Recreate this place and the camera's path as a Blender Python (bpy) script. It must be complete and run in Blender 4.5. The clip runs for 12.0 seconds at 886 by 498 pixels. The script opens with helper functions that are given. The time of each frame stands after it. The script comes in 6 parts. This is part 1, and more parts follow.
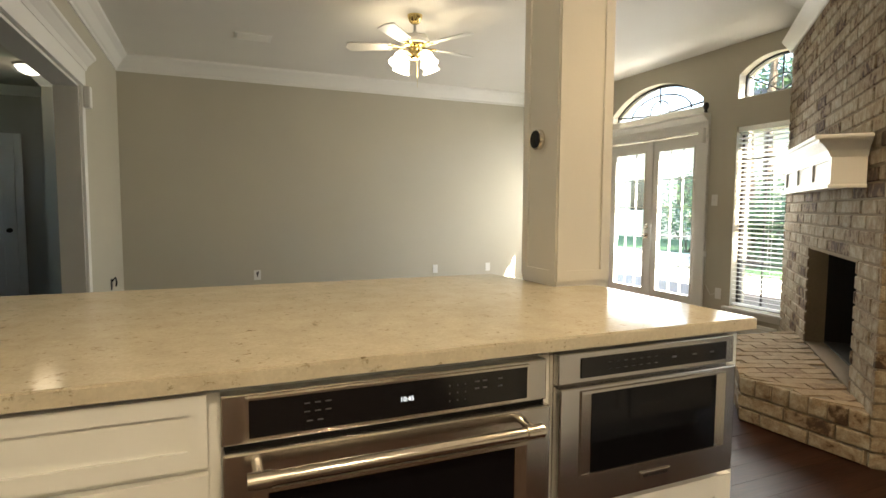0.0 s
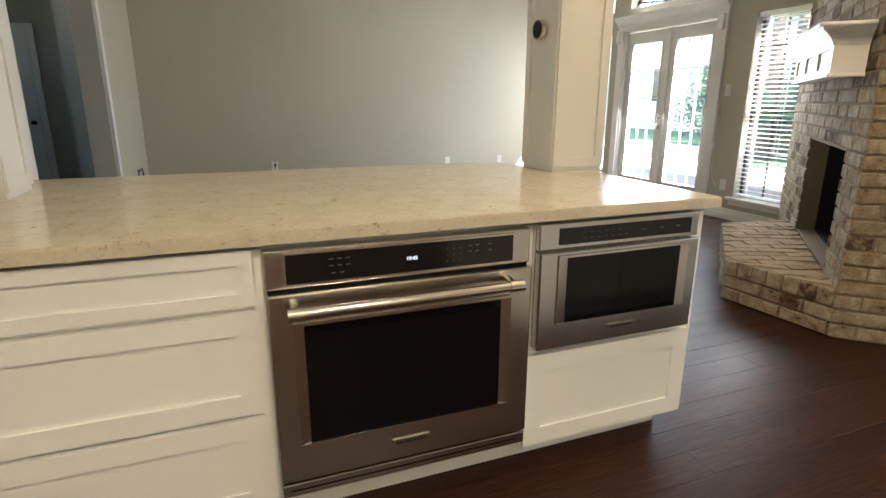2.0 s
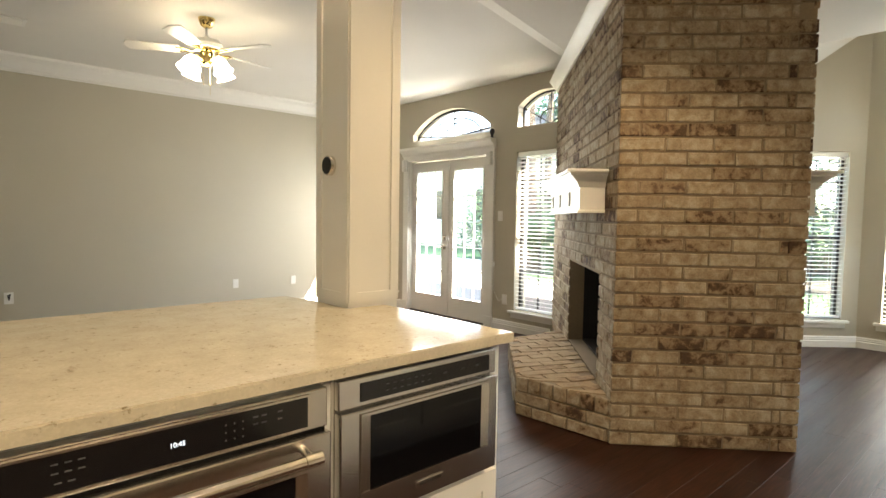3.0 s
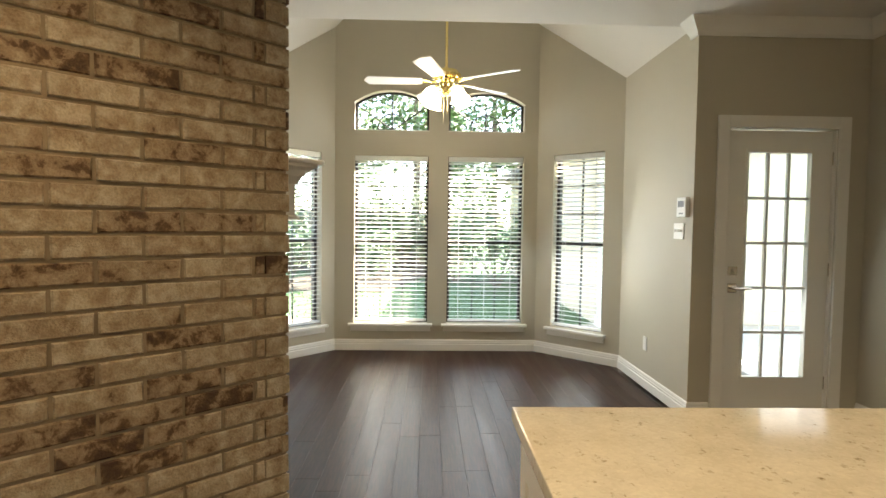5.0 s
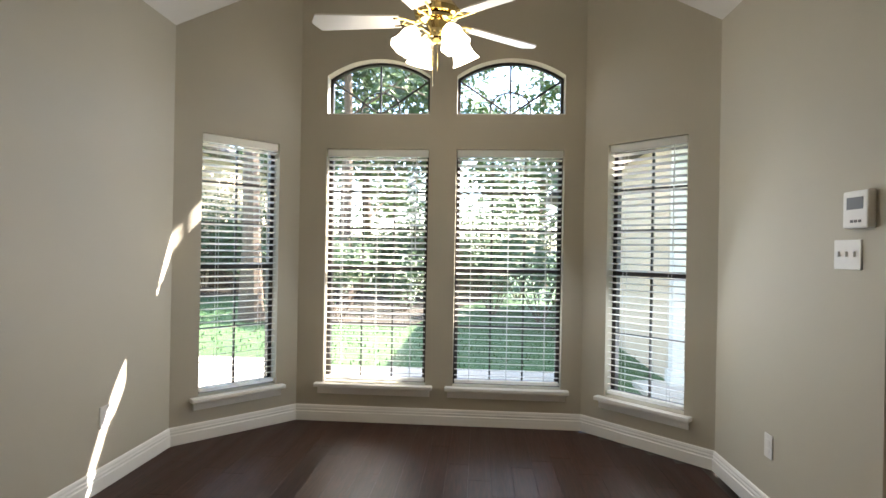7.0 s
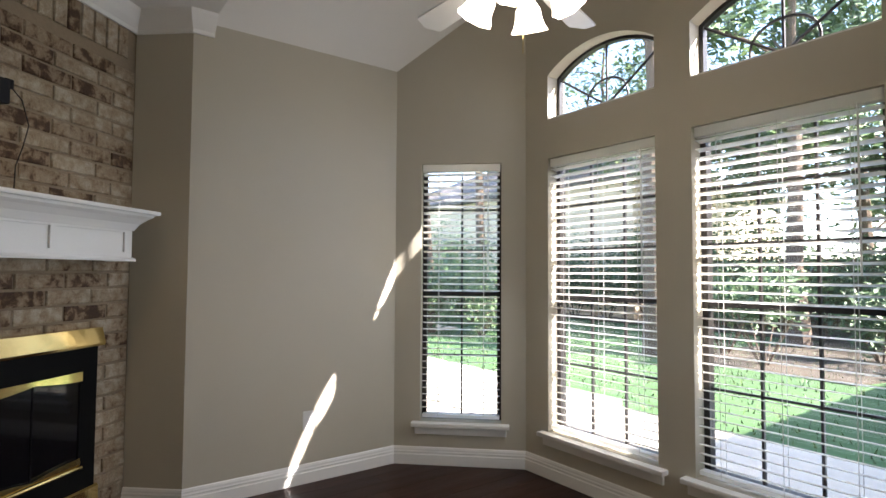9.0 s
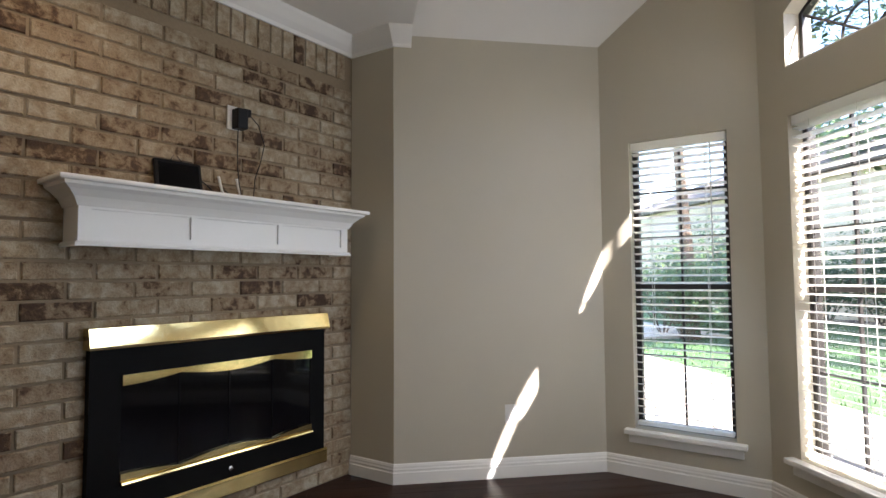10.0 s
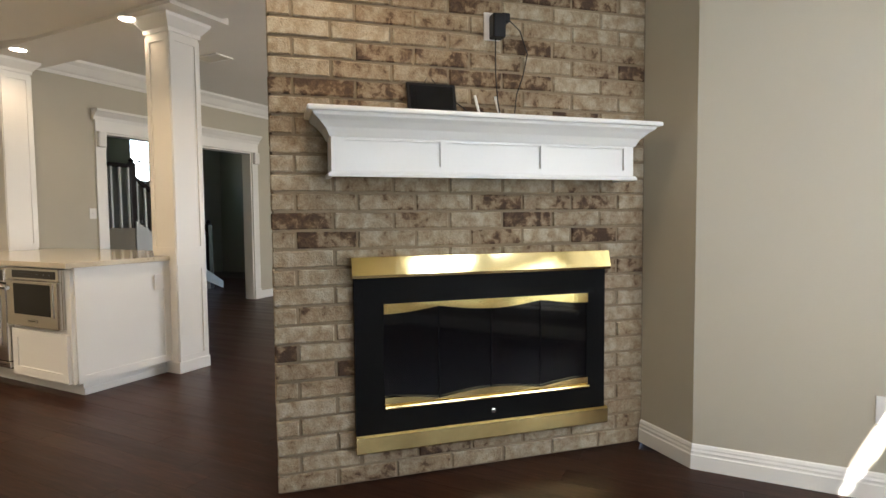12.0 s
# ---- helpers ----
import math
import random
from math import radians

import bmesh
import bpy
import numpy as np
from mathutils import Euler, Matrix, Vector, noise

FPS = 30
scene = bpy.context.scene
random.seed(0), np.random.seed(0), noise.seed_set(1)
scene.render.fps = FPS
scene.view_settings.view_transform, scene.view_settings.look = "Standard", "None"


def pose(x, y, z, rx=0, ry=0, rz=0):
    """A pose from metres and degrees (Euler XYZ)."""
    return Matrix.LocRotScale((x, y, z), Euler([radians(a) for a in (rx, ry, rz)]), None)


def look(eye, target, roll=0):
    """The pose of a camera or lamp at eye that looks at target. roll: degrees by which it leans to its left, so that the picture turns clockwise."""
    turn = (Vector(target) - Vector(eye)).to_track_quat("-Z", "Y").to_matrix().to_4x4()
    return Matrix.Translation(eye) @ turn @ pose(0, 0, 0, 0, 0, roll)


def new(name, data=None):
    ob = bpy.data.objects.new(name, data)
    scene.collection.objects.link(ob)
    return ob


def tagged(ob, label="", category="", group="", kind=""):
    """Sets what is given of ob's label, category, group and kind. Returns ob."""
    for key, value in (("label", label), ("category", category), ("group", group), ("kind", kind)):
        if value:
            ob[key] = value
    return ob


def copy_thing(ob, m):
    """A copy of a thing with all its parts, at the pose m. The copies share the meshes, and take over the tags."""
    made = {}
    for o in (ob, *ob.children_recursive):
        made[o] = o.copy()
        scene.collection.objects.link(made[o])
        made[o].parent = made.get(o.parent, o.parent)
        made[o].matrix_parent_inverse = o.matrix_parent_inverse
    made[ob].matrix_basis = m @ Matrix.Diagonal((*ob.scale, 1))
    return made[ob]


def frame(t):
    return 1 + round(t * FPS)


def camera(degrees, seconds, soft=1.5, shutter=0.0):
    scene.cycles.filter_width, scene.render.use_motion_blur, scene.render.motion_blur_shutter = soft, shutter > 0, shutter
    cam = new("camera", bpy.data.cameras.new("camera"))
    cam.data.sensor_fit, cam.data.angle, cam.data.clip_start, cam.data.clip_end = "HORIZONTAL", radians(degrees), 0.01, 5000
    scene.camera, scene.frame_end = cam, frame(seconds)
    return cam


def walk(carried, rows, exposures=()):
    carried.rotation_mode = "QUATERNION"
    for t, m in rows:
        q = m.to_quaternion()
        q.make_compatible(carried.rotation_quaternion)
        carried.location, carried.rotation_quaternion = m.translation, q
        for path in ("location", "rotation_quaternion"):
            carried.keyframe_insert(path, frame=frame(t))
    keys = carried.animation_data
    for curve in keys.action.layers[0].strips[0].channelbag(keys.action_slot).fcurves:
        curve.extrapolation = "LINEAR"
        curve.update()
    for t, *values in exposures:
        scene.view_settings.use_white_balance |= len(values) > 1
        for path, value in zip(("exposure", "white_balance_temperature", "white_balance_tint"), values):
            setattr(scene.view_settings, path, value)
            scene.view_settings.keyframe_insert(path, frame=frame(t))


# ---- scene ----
cam = camera(77.75, 12.0)
PATH = [
    (0.0, pose(-0.010, 0.046, 1.227, 85.78, -0.33, -22.79)),
    (0.5, pose(-0.039, -0.050, 1.195, 80.71, -0.35, -21.31)),
    (1.0, pose(-0.066, -0.114, 1.160, 76.53, -0.34, -20.93)),
    (1.5, pose(-0.075, -0.144, 1.156, 73.94, -0.30, -20.83)),
    (2.0, pose(-0.061, -0.193, 1.218, 74.87, -0.18, -21.22)),
    (2.5, pose(-0.031, -0.173, 1.267, 83.36, -0.65, -25.50)),
    (3.0, pose(0.023, -0.060, 1.302, 86.72, -0.91, -42.15)),
    (3.5, pose(0.165, 0.054, 1.325, 87.07, -0.70, -60.33)),
    (3.7, pose(0.291, 0.109, 1.357, 87.05, -0.70, -65.38)),
    (5.3, pose(1.644, 0.302, 1.330, 88.23, -1.00, -95.50)),
    (5.5, pose(1.826, 0.310, 1.342, 88.89, -1.04, -97.26)),
    (6.0, pose(2.276, 0.198, 1.313, 89.21, -0.66, -98.13)),
    (6.5, pose(2.722, 0.079, 1.288, 89.28, -1.19, -94.39)),
    (7.0, pose(3.067, -0.103, 1.297, 90.05, -1.03, -86.14)),
    (7.2, pose(3.214, -0.227, 1.364, 90.44, -0.46, -81.70)),
    (9.0, pose(4.489, -1.400, 1.293, 92.52, -0.32, -36.17)),
    (9.5, pose(4.741, -1.479, 1.283, 92.16, 0.18, -23.77)),
    (10.0, pose(4.924, -1.439, 1.208, 93.08, 0.36, -8.85)),
    (10.5, pose(4.997, -1.265, 1.198, 93.58, 0.77, 3.95)),
    (11.0, pose(5.121, -1.093, 1.258, 92.41, 0.50, 14.92)),
    (11.5, pose(5.220, -0.994, 1.207, 90.51, 0.54, 21.49)),
    (12.0, pose(5.228, -0.889, 1.172, 86.86, 0.52, 26.53)),
]
walk(cam, PATH, exposures=[(0.0, 3.80, 6750, 8), (0.8, 3.92, 6250, 8), (1.5, 3.98, 5900, 8), (2.5, 3.90, 6250, 10), (3.0, 4.08, 6700, 9), (3.5, 3.90, 6700, 8), (5.5, 3.90, 6850, 10), (6.0, 3.65, 6750, 11), (7.0, 3.22, 6400, 14), (9.0, 2.90, 6200, 18), (9.5, 2.90, 6150, 19), (10.0, 3.12, 6150, 18), (10.5, 3.24, 6100, 17), (11.0, 3.50, 6100, 15), (12.0, 3.87, 6300, 14)])

# ---- world, sun, window light ----
SUN = Vector((0.614, -1.0, 1.0)).normalized()
world = bpy.data.worlds.new("world")
scene.world = world
world.use_nodes = True
wn = world.node_tree
sky = wn.nodes.new("ShaderNodeTexSky")
sky.sky_type, sky.sun_disc = "NISHITA", False
sky.sun_elevation = math.asin(SUN.z)
sky.sun_rotation = math.atan2(SUN.x, SUN.y)
wn.nodes["Background"].inputs[1].default_value = 0.15
wn.links.new(sky.outputs[0], wn.nodes["Background"].inputs[0])
sun_data = bpy.data.lights.new("sun", "SUN")
sun_data.energy, sun_data.angle, sun_data.color = 5.0, radians(0.5), (1.0, 0.93, 0.82)
sun = new("sun", sun_data)
sun.matrix_world = look(SUN * 60, (0, 0, 0))


def sky_lamp(x, y, z, nx, ny, w, h, power, color=(0.86, 0.935, 1.0)):
    """Sky light entering through a window opening, shining along (nx, ny)."""
    data = bpy.data.lights.new("window_light", "AREA")
    data.shape, data.size, data.size_y, data.energy = "RECTANGLE", w, h, power
    data.color = color
    ob = new("window_light", data)
    ob.matrix_world = look((x, y, z), (x + nx, y + ny, z - 0.35))
    return ob


def bulb(x, y, z, power, size=0.05, color=(1.0, 0.78, 0.5)):
    data = bpy.data.lights.new("bulb_light", "POINT")
    data.energy, data.shadow_soft_size, data.color = power, size, color
    ob = new("bulb_light", data)
    ob.location = (x, y, z)
    return ob


FAN_W, CAN_W, WIN_W, LIV_W = 0.4, 1.7, 1.0, 1.6
SUNLIT = (0.98, 0.975, 0.95)              # light off the sunny patio

# ---- materials ----
def nodes_of(name):
    m = bpy.data.materials.new(name)
    m.use_nodes = True
    t = m.node_tree
    return m, t, t.nodes["Principled BSDF"]


def add(t, kind, **sets):
    n = t.nodes.new(kind)
    for k, v in sets.items():
        n.inputs[k.replace("_", " ")].default_value = v
    return n


def ramp(t, fac, stops):
    n = t.nodes.new("ShaderNodeValToRGB")
    while len(n.color_ramp.elements) < len(stops):
        n.color_ramp.elements.new(0.5)
    for e, (p, c) in zip(n.color_ramp.elements, stops):
        e.position, e.color = p, (*c, 1)
    t.links.new(fac, n.inputs[0])
    return n.outputs[0]


def coords(t, scale=(1, 1, 1), world_space=True):
    n = t.nodes.new("ShaderNodeNewGeometry") if world_space else t.nodes.new("ShaderNodeTexCoord")
    mp = t.nodes.new("ShaderNodeMapping")
    mp.inputs["Scale"].default_value = scale
    t.links.new(n.outputs["Position" if world_space else "Object"], mp.inputs["Vector"])
    return mp.outputs[0]


def bump(t, b, height, strength, distance=0.002):
    n = add(t, "ShaderNodeBump", Strength=strength, Distance=distance)
    t.links.new(height, n.inputs["Height"])
    t.links.new(n.outputs[0], b.inputs["Normal"])


def paint(name, color, rough=0.55, vary=0.06, grain=260, relief=0.15, metal=0.0, stretch=(1, 1, 1), big=1.3, world_space=True):
    """Paint, plaster, plastic or metal with soft large patches and fine grain."""
    m, t, b = nodes_of(name)
    v = coords(t, stretch, world_space)
    n1 = add(t, "ShaderNodeTexNoise", Scale=big, Detail=3.0)
    n2 = add(t, "ShaderNodeTexNoise", Scale=grain, Detail=4.0)
    t.links.new(v, n1.inputs["Vector"])
    t.links.new(v, n2.inputs["Vector"])
    mixer = t.nodes.new("ShaderNodeMath")
    mixer.operation = "MULTIPLY_ADD"
    mixer.inputs[1].default_value = 0.35
    t.links.new(n2.outputs[0], mixer.inputs[0])
    t.links.new(n1.outputs[0], mixer.inputs[2])
    lo = [c * (1 - vary) for c in color]
    hi = [min(1, c * (1 + vary)) for c in color]
    t.links.new(ramp(t, mixer.outputs[0], [(0.35, lo), (0.95, hi)]), b.inputs["Base Color"])
    r = add(t, "ShaderNodeMapRange")
    r.inputs["To Min"].default_value, r.inputs["To Max"].default_value = rough * 0.85, min(1, rough * 1.15)
    t.links.new(n2.outputs[0], r.inputs["Value"])
    t.links.new(r.outputs[0], b.inputs["Roughness"])
    b.inputs["Metallic"].default_value = metal
    if relief:
        bump(t, b, n2.outputs[0], relief)
    return m


WALL = paint("greige_wall_paint", (0.47, 0.436, 0.348), 0.62, 0.035, 180, 0.35)
CEIL = paint("white_ceiling_paint", (0.74, 0.72, 0.67), 0.8, 0.03, 120, 0.4)
WHITE = paint("white_trim_paint", (0.78, 0.77, 0.73), 0.32, 0.025, 90, 0.06)
CABINET = paint("white_cabinet_paint", (0.80, 0.80, 0.77), 0.35, 0.02, 120, 0.05)
STEEL = paint("brushed_stainless_steel", (0.62, 0.595, 0.56), 0.21, 0.03, 22, 0.0, 1.0, (0.4, 0.4, 45))
CHROME = paint("satin_nickel", (0.66, 0.62, 0.56), 0.22, 0.05, 80, 0.03, 1.0)
BRASS = paint("polished_brass", (0.88, 0.69, 0.30), 0.10, 0.12, 30, 0.12, 1.0, (1, 1, 1), 4.0)
BLACKMETAL = paint("black_painted_metal", (0.005, 0.005, 0.005), 0.6, 0.2, 200, 0.1)
BLACKMETAL.node_tree.nodes["Principled BSDF"].inputs["Specular IOR Level"].default_value = 0.08
BLACKGLASS = paint("black_oven_glass", (0.004, 0.004, 0.005), 0.06, 0.2, 60, 0.0)
BLACKGLASS.node_tree.nodes["Principled BSDF"].inputs["Specular IOR Level"].default_value = 0.3
PANEL = paint("black_display_panel", (0.008, 0.008, 0.009), 0.12, 0.2, 60, 0.0)
BRONZE = paint("dark_bronze_frame", (0.018, 0.015, 0.013), 0.45, 0.2, 120, 0.1)
PLASTIC = paint("white_plastic", (0.74, 0.73, 0.70), 0.4, 0.03, 200, 0.05)
BLACKPLASTIC = paint("black_plastic", (0.008, 0.008, 0.009), 0.38, 0.2, 200, 0.1)
BLACKPLASTIC.node_tree.nodes["Principled BSDF"].inputs["Specular IOR Level"].default_value = 0.2
GREYPLASTIC = paint("grey_print", (0.10, 0.10, 0.105), 0.5, 0.05, 200, 0.0)
SLAT = paint("white_blind_slat", (0.88, 0.87, 0.84), 0.42, 0.03, 70, 0.06)
st = SLAT.node_tree                           # thin slats let some light through
sl_t, sl_m = st.nodes.new("ShaderNodeBsdfTranslucent"), st.nodes.new("ShaderNodeMixShader")
sl_t.inputs[0].default_value, sl_m.inputs[0].default_value = (0.93, 0.92, 0.89, 1), 0.6
st.links.new(st.nodes["Principled BSDF"].outputs[0], sl_m.inputs[1])
st.links.new(sl_t.outputs[0], sl_m.inputs[2])
st.links.new(sl_m.outputs[0], st.nodes["Material Output"].inputs[0])
CORD = paint("white_cord", (0.7, 0.69, 0.65), 0.8, 0.05, 200, 0.1)
SOOT = paint("sooty_firebox", (0.014, 0.013, 0.012), 0.9, 0.4, 14, 0.6)
DARKWOOD = paint("dark_stained_wood", (0.02, 0.012, 0.009), 0.3, 0.3, 40, 0.1)
CARPET = paint("beige_stair_carpet", (0.30, 0.26, 0.20), 0.95, 0.15, 300, 1.0)
GREYWALL = paint("hall_wall_paint", (0.36, 0.35, 0.31), 0.65, 0.04, 180, 0.3)
CONCRETE = paint("pale_patio_concrete", (0.54, 0.48, 0.39), 0.85, 0.12, 60, 0.5)
SIDING = paint("cream_painted_siding", (0.64, 0.52, 0.38), 0.6, 0.06, 40, 0.2)
ROOFING = paint("grey_brown_shingle", (0.13, 0.11, 0.095), 0.9, 0.25, 30, 0.6)
FENCE = paint("weathered_cedar", (0.17, 0.12, 0.08), 0.85, 0.25, 20, 0.5, 0, (6, 6, 0.6))
BARK = paint("pine_bark", (0.12, 0.085, 0.06), 0.95, 0.35, 16, 1.0, 0, (1, 1, 0.3))
SOIL = paint("mulch_bed", (0.06, 0.045, 0.03), 0.95, 0.4, 30, 1.0)


def leaf_material(name, a, b_):
    m, t, b = nodes_of(name)
    g = t.nodes.new("ShaderNodeNewGeometry")
    t.links.new(ramp(t, g.outputs["Random Per Island"], [(0.0, a), (1.0, b_)]), b.inputs["Base Color"])
    b.inputs["Roughness"].default_value = 0.55
    b.inputs["Transmission Weight"].default_value = 0.0
    b.inputs["Subsurface Weight"].default_value = 0.0
    return m


LEAF = leaf_material("green_leaves", (0.035, 0.075, 0.02), (0.11, 0.17, 0.05))
SHRUB = leaf_material("shrub_leaves", (0.025, 0.06, 0.018), (0.08, 0.13, 0.04))

GRASS = paint("lawn_grass", (0.048, 0.105, 0.03), 0.9, 0.35, 40, 1.0, 0, (1, 1, 1), 0.6)


def glass_material(name, tint=(0.96, 0.97, 0.96), gloss=1.0):
    m = bpy.data.materials.new(name)
    m.use_nodes = True
    t = m.node_tree
    t.nodes.remove(t.nodes["Principled BSDF"])
    out = t.nodes["Material Output"]
    tr = add(t, "ShaderNodeBsdfTransparent", Color=(*tint, 1))
    gl = add(t, "ShaderNodeBsdfGlossy", Roughness=0.02)
    fr = add(t, "ShaderNodeLayerWeight", Blend=0.5)
    pw = t.nodes.new("ShaderNodeMath")
    pw.operation = "POWER"
    pw.inputs[1].default_value = 5.0
    t.links.new(fr.outputs["Facing"], pw.inputs[0])
    sc = t.nodes.new("ShaderNodeMath")
    sc.operation = "MULTIPLY_ADD"
    sc.inputs[1].default_value, sc.inputs[2].default_value = 0.7, 0.035
    t.links.new(pw.outputs[0], sc.inputs[0])
    mx = t.nodes.new("ShaderNodeMixShader")
    t.links.new(sc.outputs[0], mx.inputs[0])
    t.links.new(tr.outputs[0], mx.inputs[1])
    t.links.new(gl.outputs[0], mx.inputs[2])
    t.links.new(mx.outputs[0], out.inputs[0])
    return m


GLASS = glass_material("window_glass")


def lit(name, color, strength):
    m, t, b = nodes_of(name)
    b.inputs["Base Color"].default_value = (0.8, 0.78, 0.72, 1)
    b.inputs["Roughness"].default_value = 0.35
    b.inputs["Emission Color"].default_value = (*color, 1)
    b.inputs["Emission Strength"].default_value = strength
    return m


SHADE = lit("lit_frosted_glass_shade", (1.0, 0.86, 0.64), 1.0)
CANLIGHT = lit("lit_can_lens", (1.0, 0.9, 0.72), 2.2)
DOMELIGHT = lit("lit_glass_dome", (1.0, 0.93, 0.8), 0.25)
DIGITS = lit("lit_clock_digits", (0.75, 0.87, 1.0), 0.11)
KEYPRINT = paint("dim_key_print", (0.055, 0.055, 0.06), 0.5, 0.05, 200, 0.0)


def quartz():
    m, t, b = nodes_of("cream_speckled_quartz")
    v = coords(t)
    n1 = add(t, "ShaderNodeTexNoise", Scale=9.0, Detail=5.0, Roughness=0.65)
    n2 = add(t, "ShaderNodeTexVoronoi", Scale=150.0)
    n3 = add(t, "ShaderNodeTexNoise", Scale=38.0, Detail=6.0, Roughness=0.7)
    for n in (n1, n2, n3):
        t.links.new(v, n.inputs["Vector"])
    basec = ramp(t, n1.outputs[0], [(0.3, (0.55, 0.49, 0.375)), (0.7, (0.65, 0.59, 0.465))])
    speck = ramp(t, n3.outputs[0], [(0.30, (0.40, 0.34, 0.25)), (0.40, (0.98, 0.98, 0.98)), (0.62, (1, 1, 1)), (0.72, (1.15, 1.15, 1.12))])
    fine = ramp(t, n2.outputs["Color"], [(0.0, (0.92, 0.915, 0.90)), (1.0, (1.04, 1.04, 1.04))])
    m1 = t.nodes.new("ShaderNodeMixRGB")
    m1.blend_type, m1.inputs[0].default_value = "MULTIPLY", 1.0
    t.links.new(basec, m1.inputs[1])
    t.links.new(speck, m1.inputs[2])
    m2 = t.nodes.new("ShaderNodeMixRGB")
    m2.blend_type, m2.inputs[0].default_value = "MULTIPLY", 1.0
    t.links.new(m1.outputs[0], m2.inputs[1])
    t.links.new(fine, m2.inputs[2])
    t.links.new(m2.outputs[0], b.inputs["Base Color"])
    b.inputs["Roughness"].default_value = 0.10
    b.inputs["Specular IOR Level"].default_value = 0.24
    return m


QUARTZ = quartz()


def brick_material(name, stops, rough=0.9):
    m, t, b = nodes_of(name)
    oi = t.nodes.new("ShaderNodeObjectInfo")
    ge = t.nodes.new("ShaderNodeNewGeometry")
    v = coords(t)
    s = t.nodes.new("ShaderNodeMath")
    s.operation = "ADD"
    t.links.new(oi.outputs["Random"], s.inputs[0])
    t.links.new(ge.outputs["Random Per Island"], s.inputs[1])
    fr = t.nodes.new("ShaderNodeMath")
    fr.operation = "FRACT"
    t.links.new(s.outputs[0], fr.inputs[0])
    n1 = add(t, "ShaderNodeTexNoise", Scale=19.0, Detail=8.0, Roughness=0.62, Distortion=0.35)
    n2 = add(t, "ShaderNodeTexNoise", Scale=130.0, Detail=4.0)
    n3 = add(t, "ShaderNodeTexNoise", Scale=4.2, Detail=4.0, Roughness=0.6)
    for n in (n1, n2, n3):
        t.links.new(v, n.inputs["Vector"])
    tone = ramp(t, fr.outputs[0], [(0.0, (0.0, 0.0, 0.0)), (0.15, (0.10, 0.10, 0.10)), (0.30, (0.5, 0.5, 0.5)), (1.0, (0.9, 0.9, 0.9))])
    k = t.nodes.new("ShaderNodeMath")
    k.operation = "MULTIPLY_ADD"
    k.inputs[1].default_value = 0.46
    t.links.new(tone, k.inputs[0])
    k2 = t.nodes.new("ShaderNodeMath")
    k2.operation = "MULTIPLY"
    k2.inputs[1].default_value = 1.55
    t.links.new(n1.outputs[0], k2.inputs[0])
    t.links.new(k2.outputs[0], k.inputs[2])
    k3 = t.nodes.new("ShaderNodeMath")
    k3.operation = "MULTIPLY_ADD"
    k3.inputs[1].default_value = 0.7
    t.links.new(n3.outputs[0], k3.inputs[0])
    t.links.new(k.outputs[0], k3.inputs[2])
    k4 = add(t, "ShaderNodeMapRange")
    k4.inputs["From Min"].default_value, k4.inputs["From Max"].default_value = 0.92, 1.74
    t.links.new(k3.outputs[0], k4.inputs["Value"])
    col = ramp(t, k4.outputs[0], stops)
    gr = ramp(t, n2.outputs[0], [(0.3, (0.84, 0.83, 0.82)), (0.62, (1.05, 1.05, 1.05))])
    mx = t.nodes.new("ShaderNodeMixRGB")
    mx.blend_type, mx.inputs[0].default_value = "MULTIPLY", 1.0
    t.links.new(col, mx.inputs[1])
    t.links.new(gr, mx.inputs[2])
    t.links.new(mx.outputs[0], b.inputs["Base Color"])
    b.inputs["Roughness"].default_value = rough
    ad = t.nodes.new("ShaderNodeMath")
    ad.operation = "ADD"
    t.links.new(n1.outputs[0], ad.inputs[0])
    t.links.new(n2.outputs[0], ad.inputs[1])
    bump(t, b, ad.outputs[0], 0.6, 0.005)
    return m


BRICK = brick_material("tumbled_tan_brick", [(0.10, (0.062, 0.034, 0.018)), (0.25, (0.12, 0.071, 0.037)), (0.36, (0.235, 0.165, 0.098)), (0.64, (0.315, 0.25, 0.165)), (0.92, (0.42, 0.36, 0.265))])
PAVER = brick_material("tan_hearth_paver", [(0.1, (0.22, 0.15, 0.085)), (0.4, (0.30, 0.215, 0.125)), (0.9, (0.37, 0.285, 0.18))])
MORTAR = paint("grey_tan_mortar", (0.235, 0.18, 0.116), 0.95, 0.25, 60, 0.8)


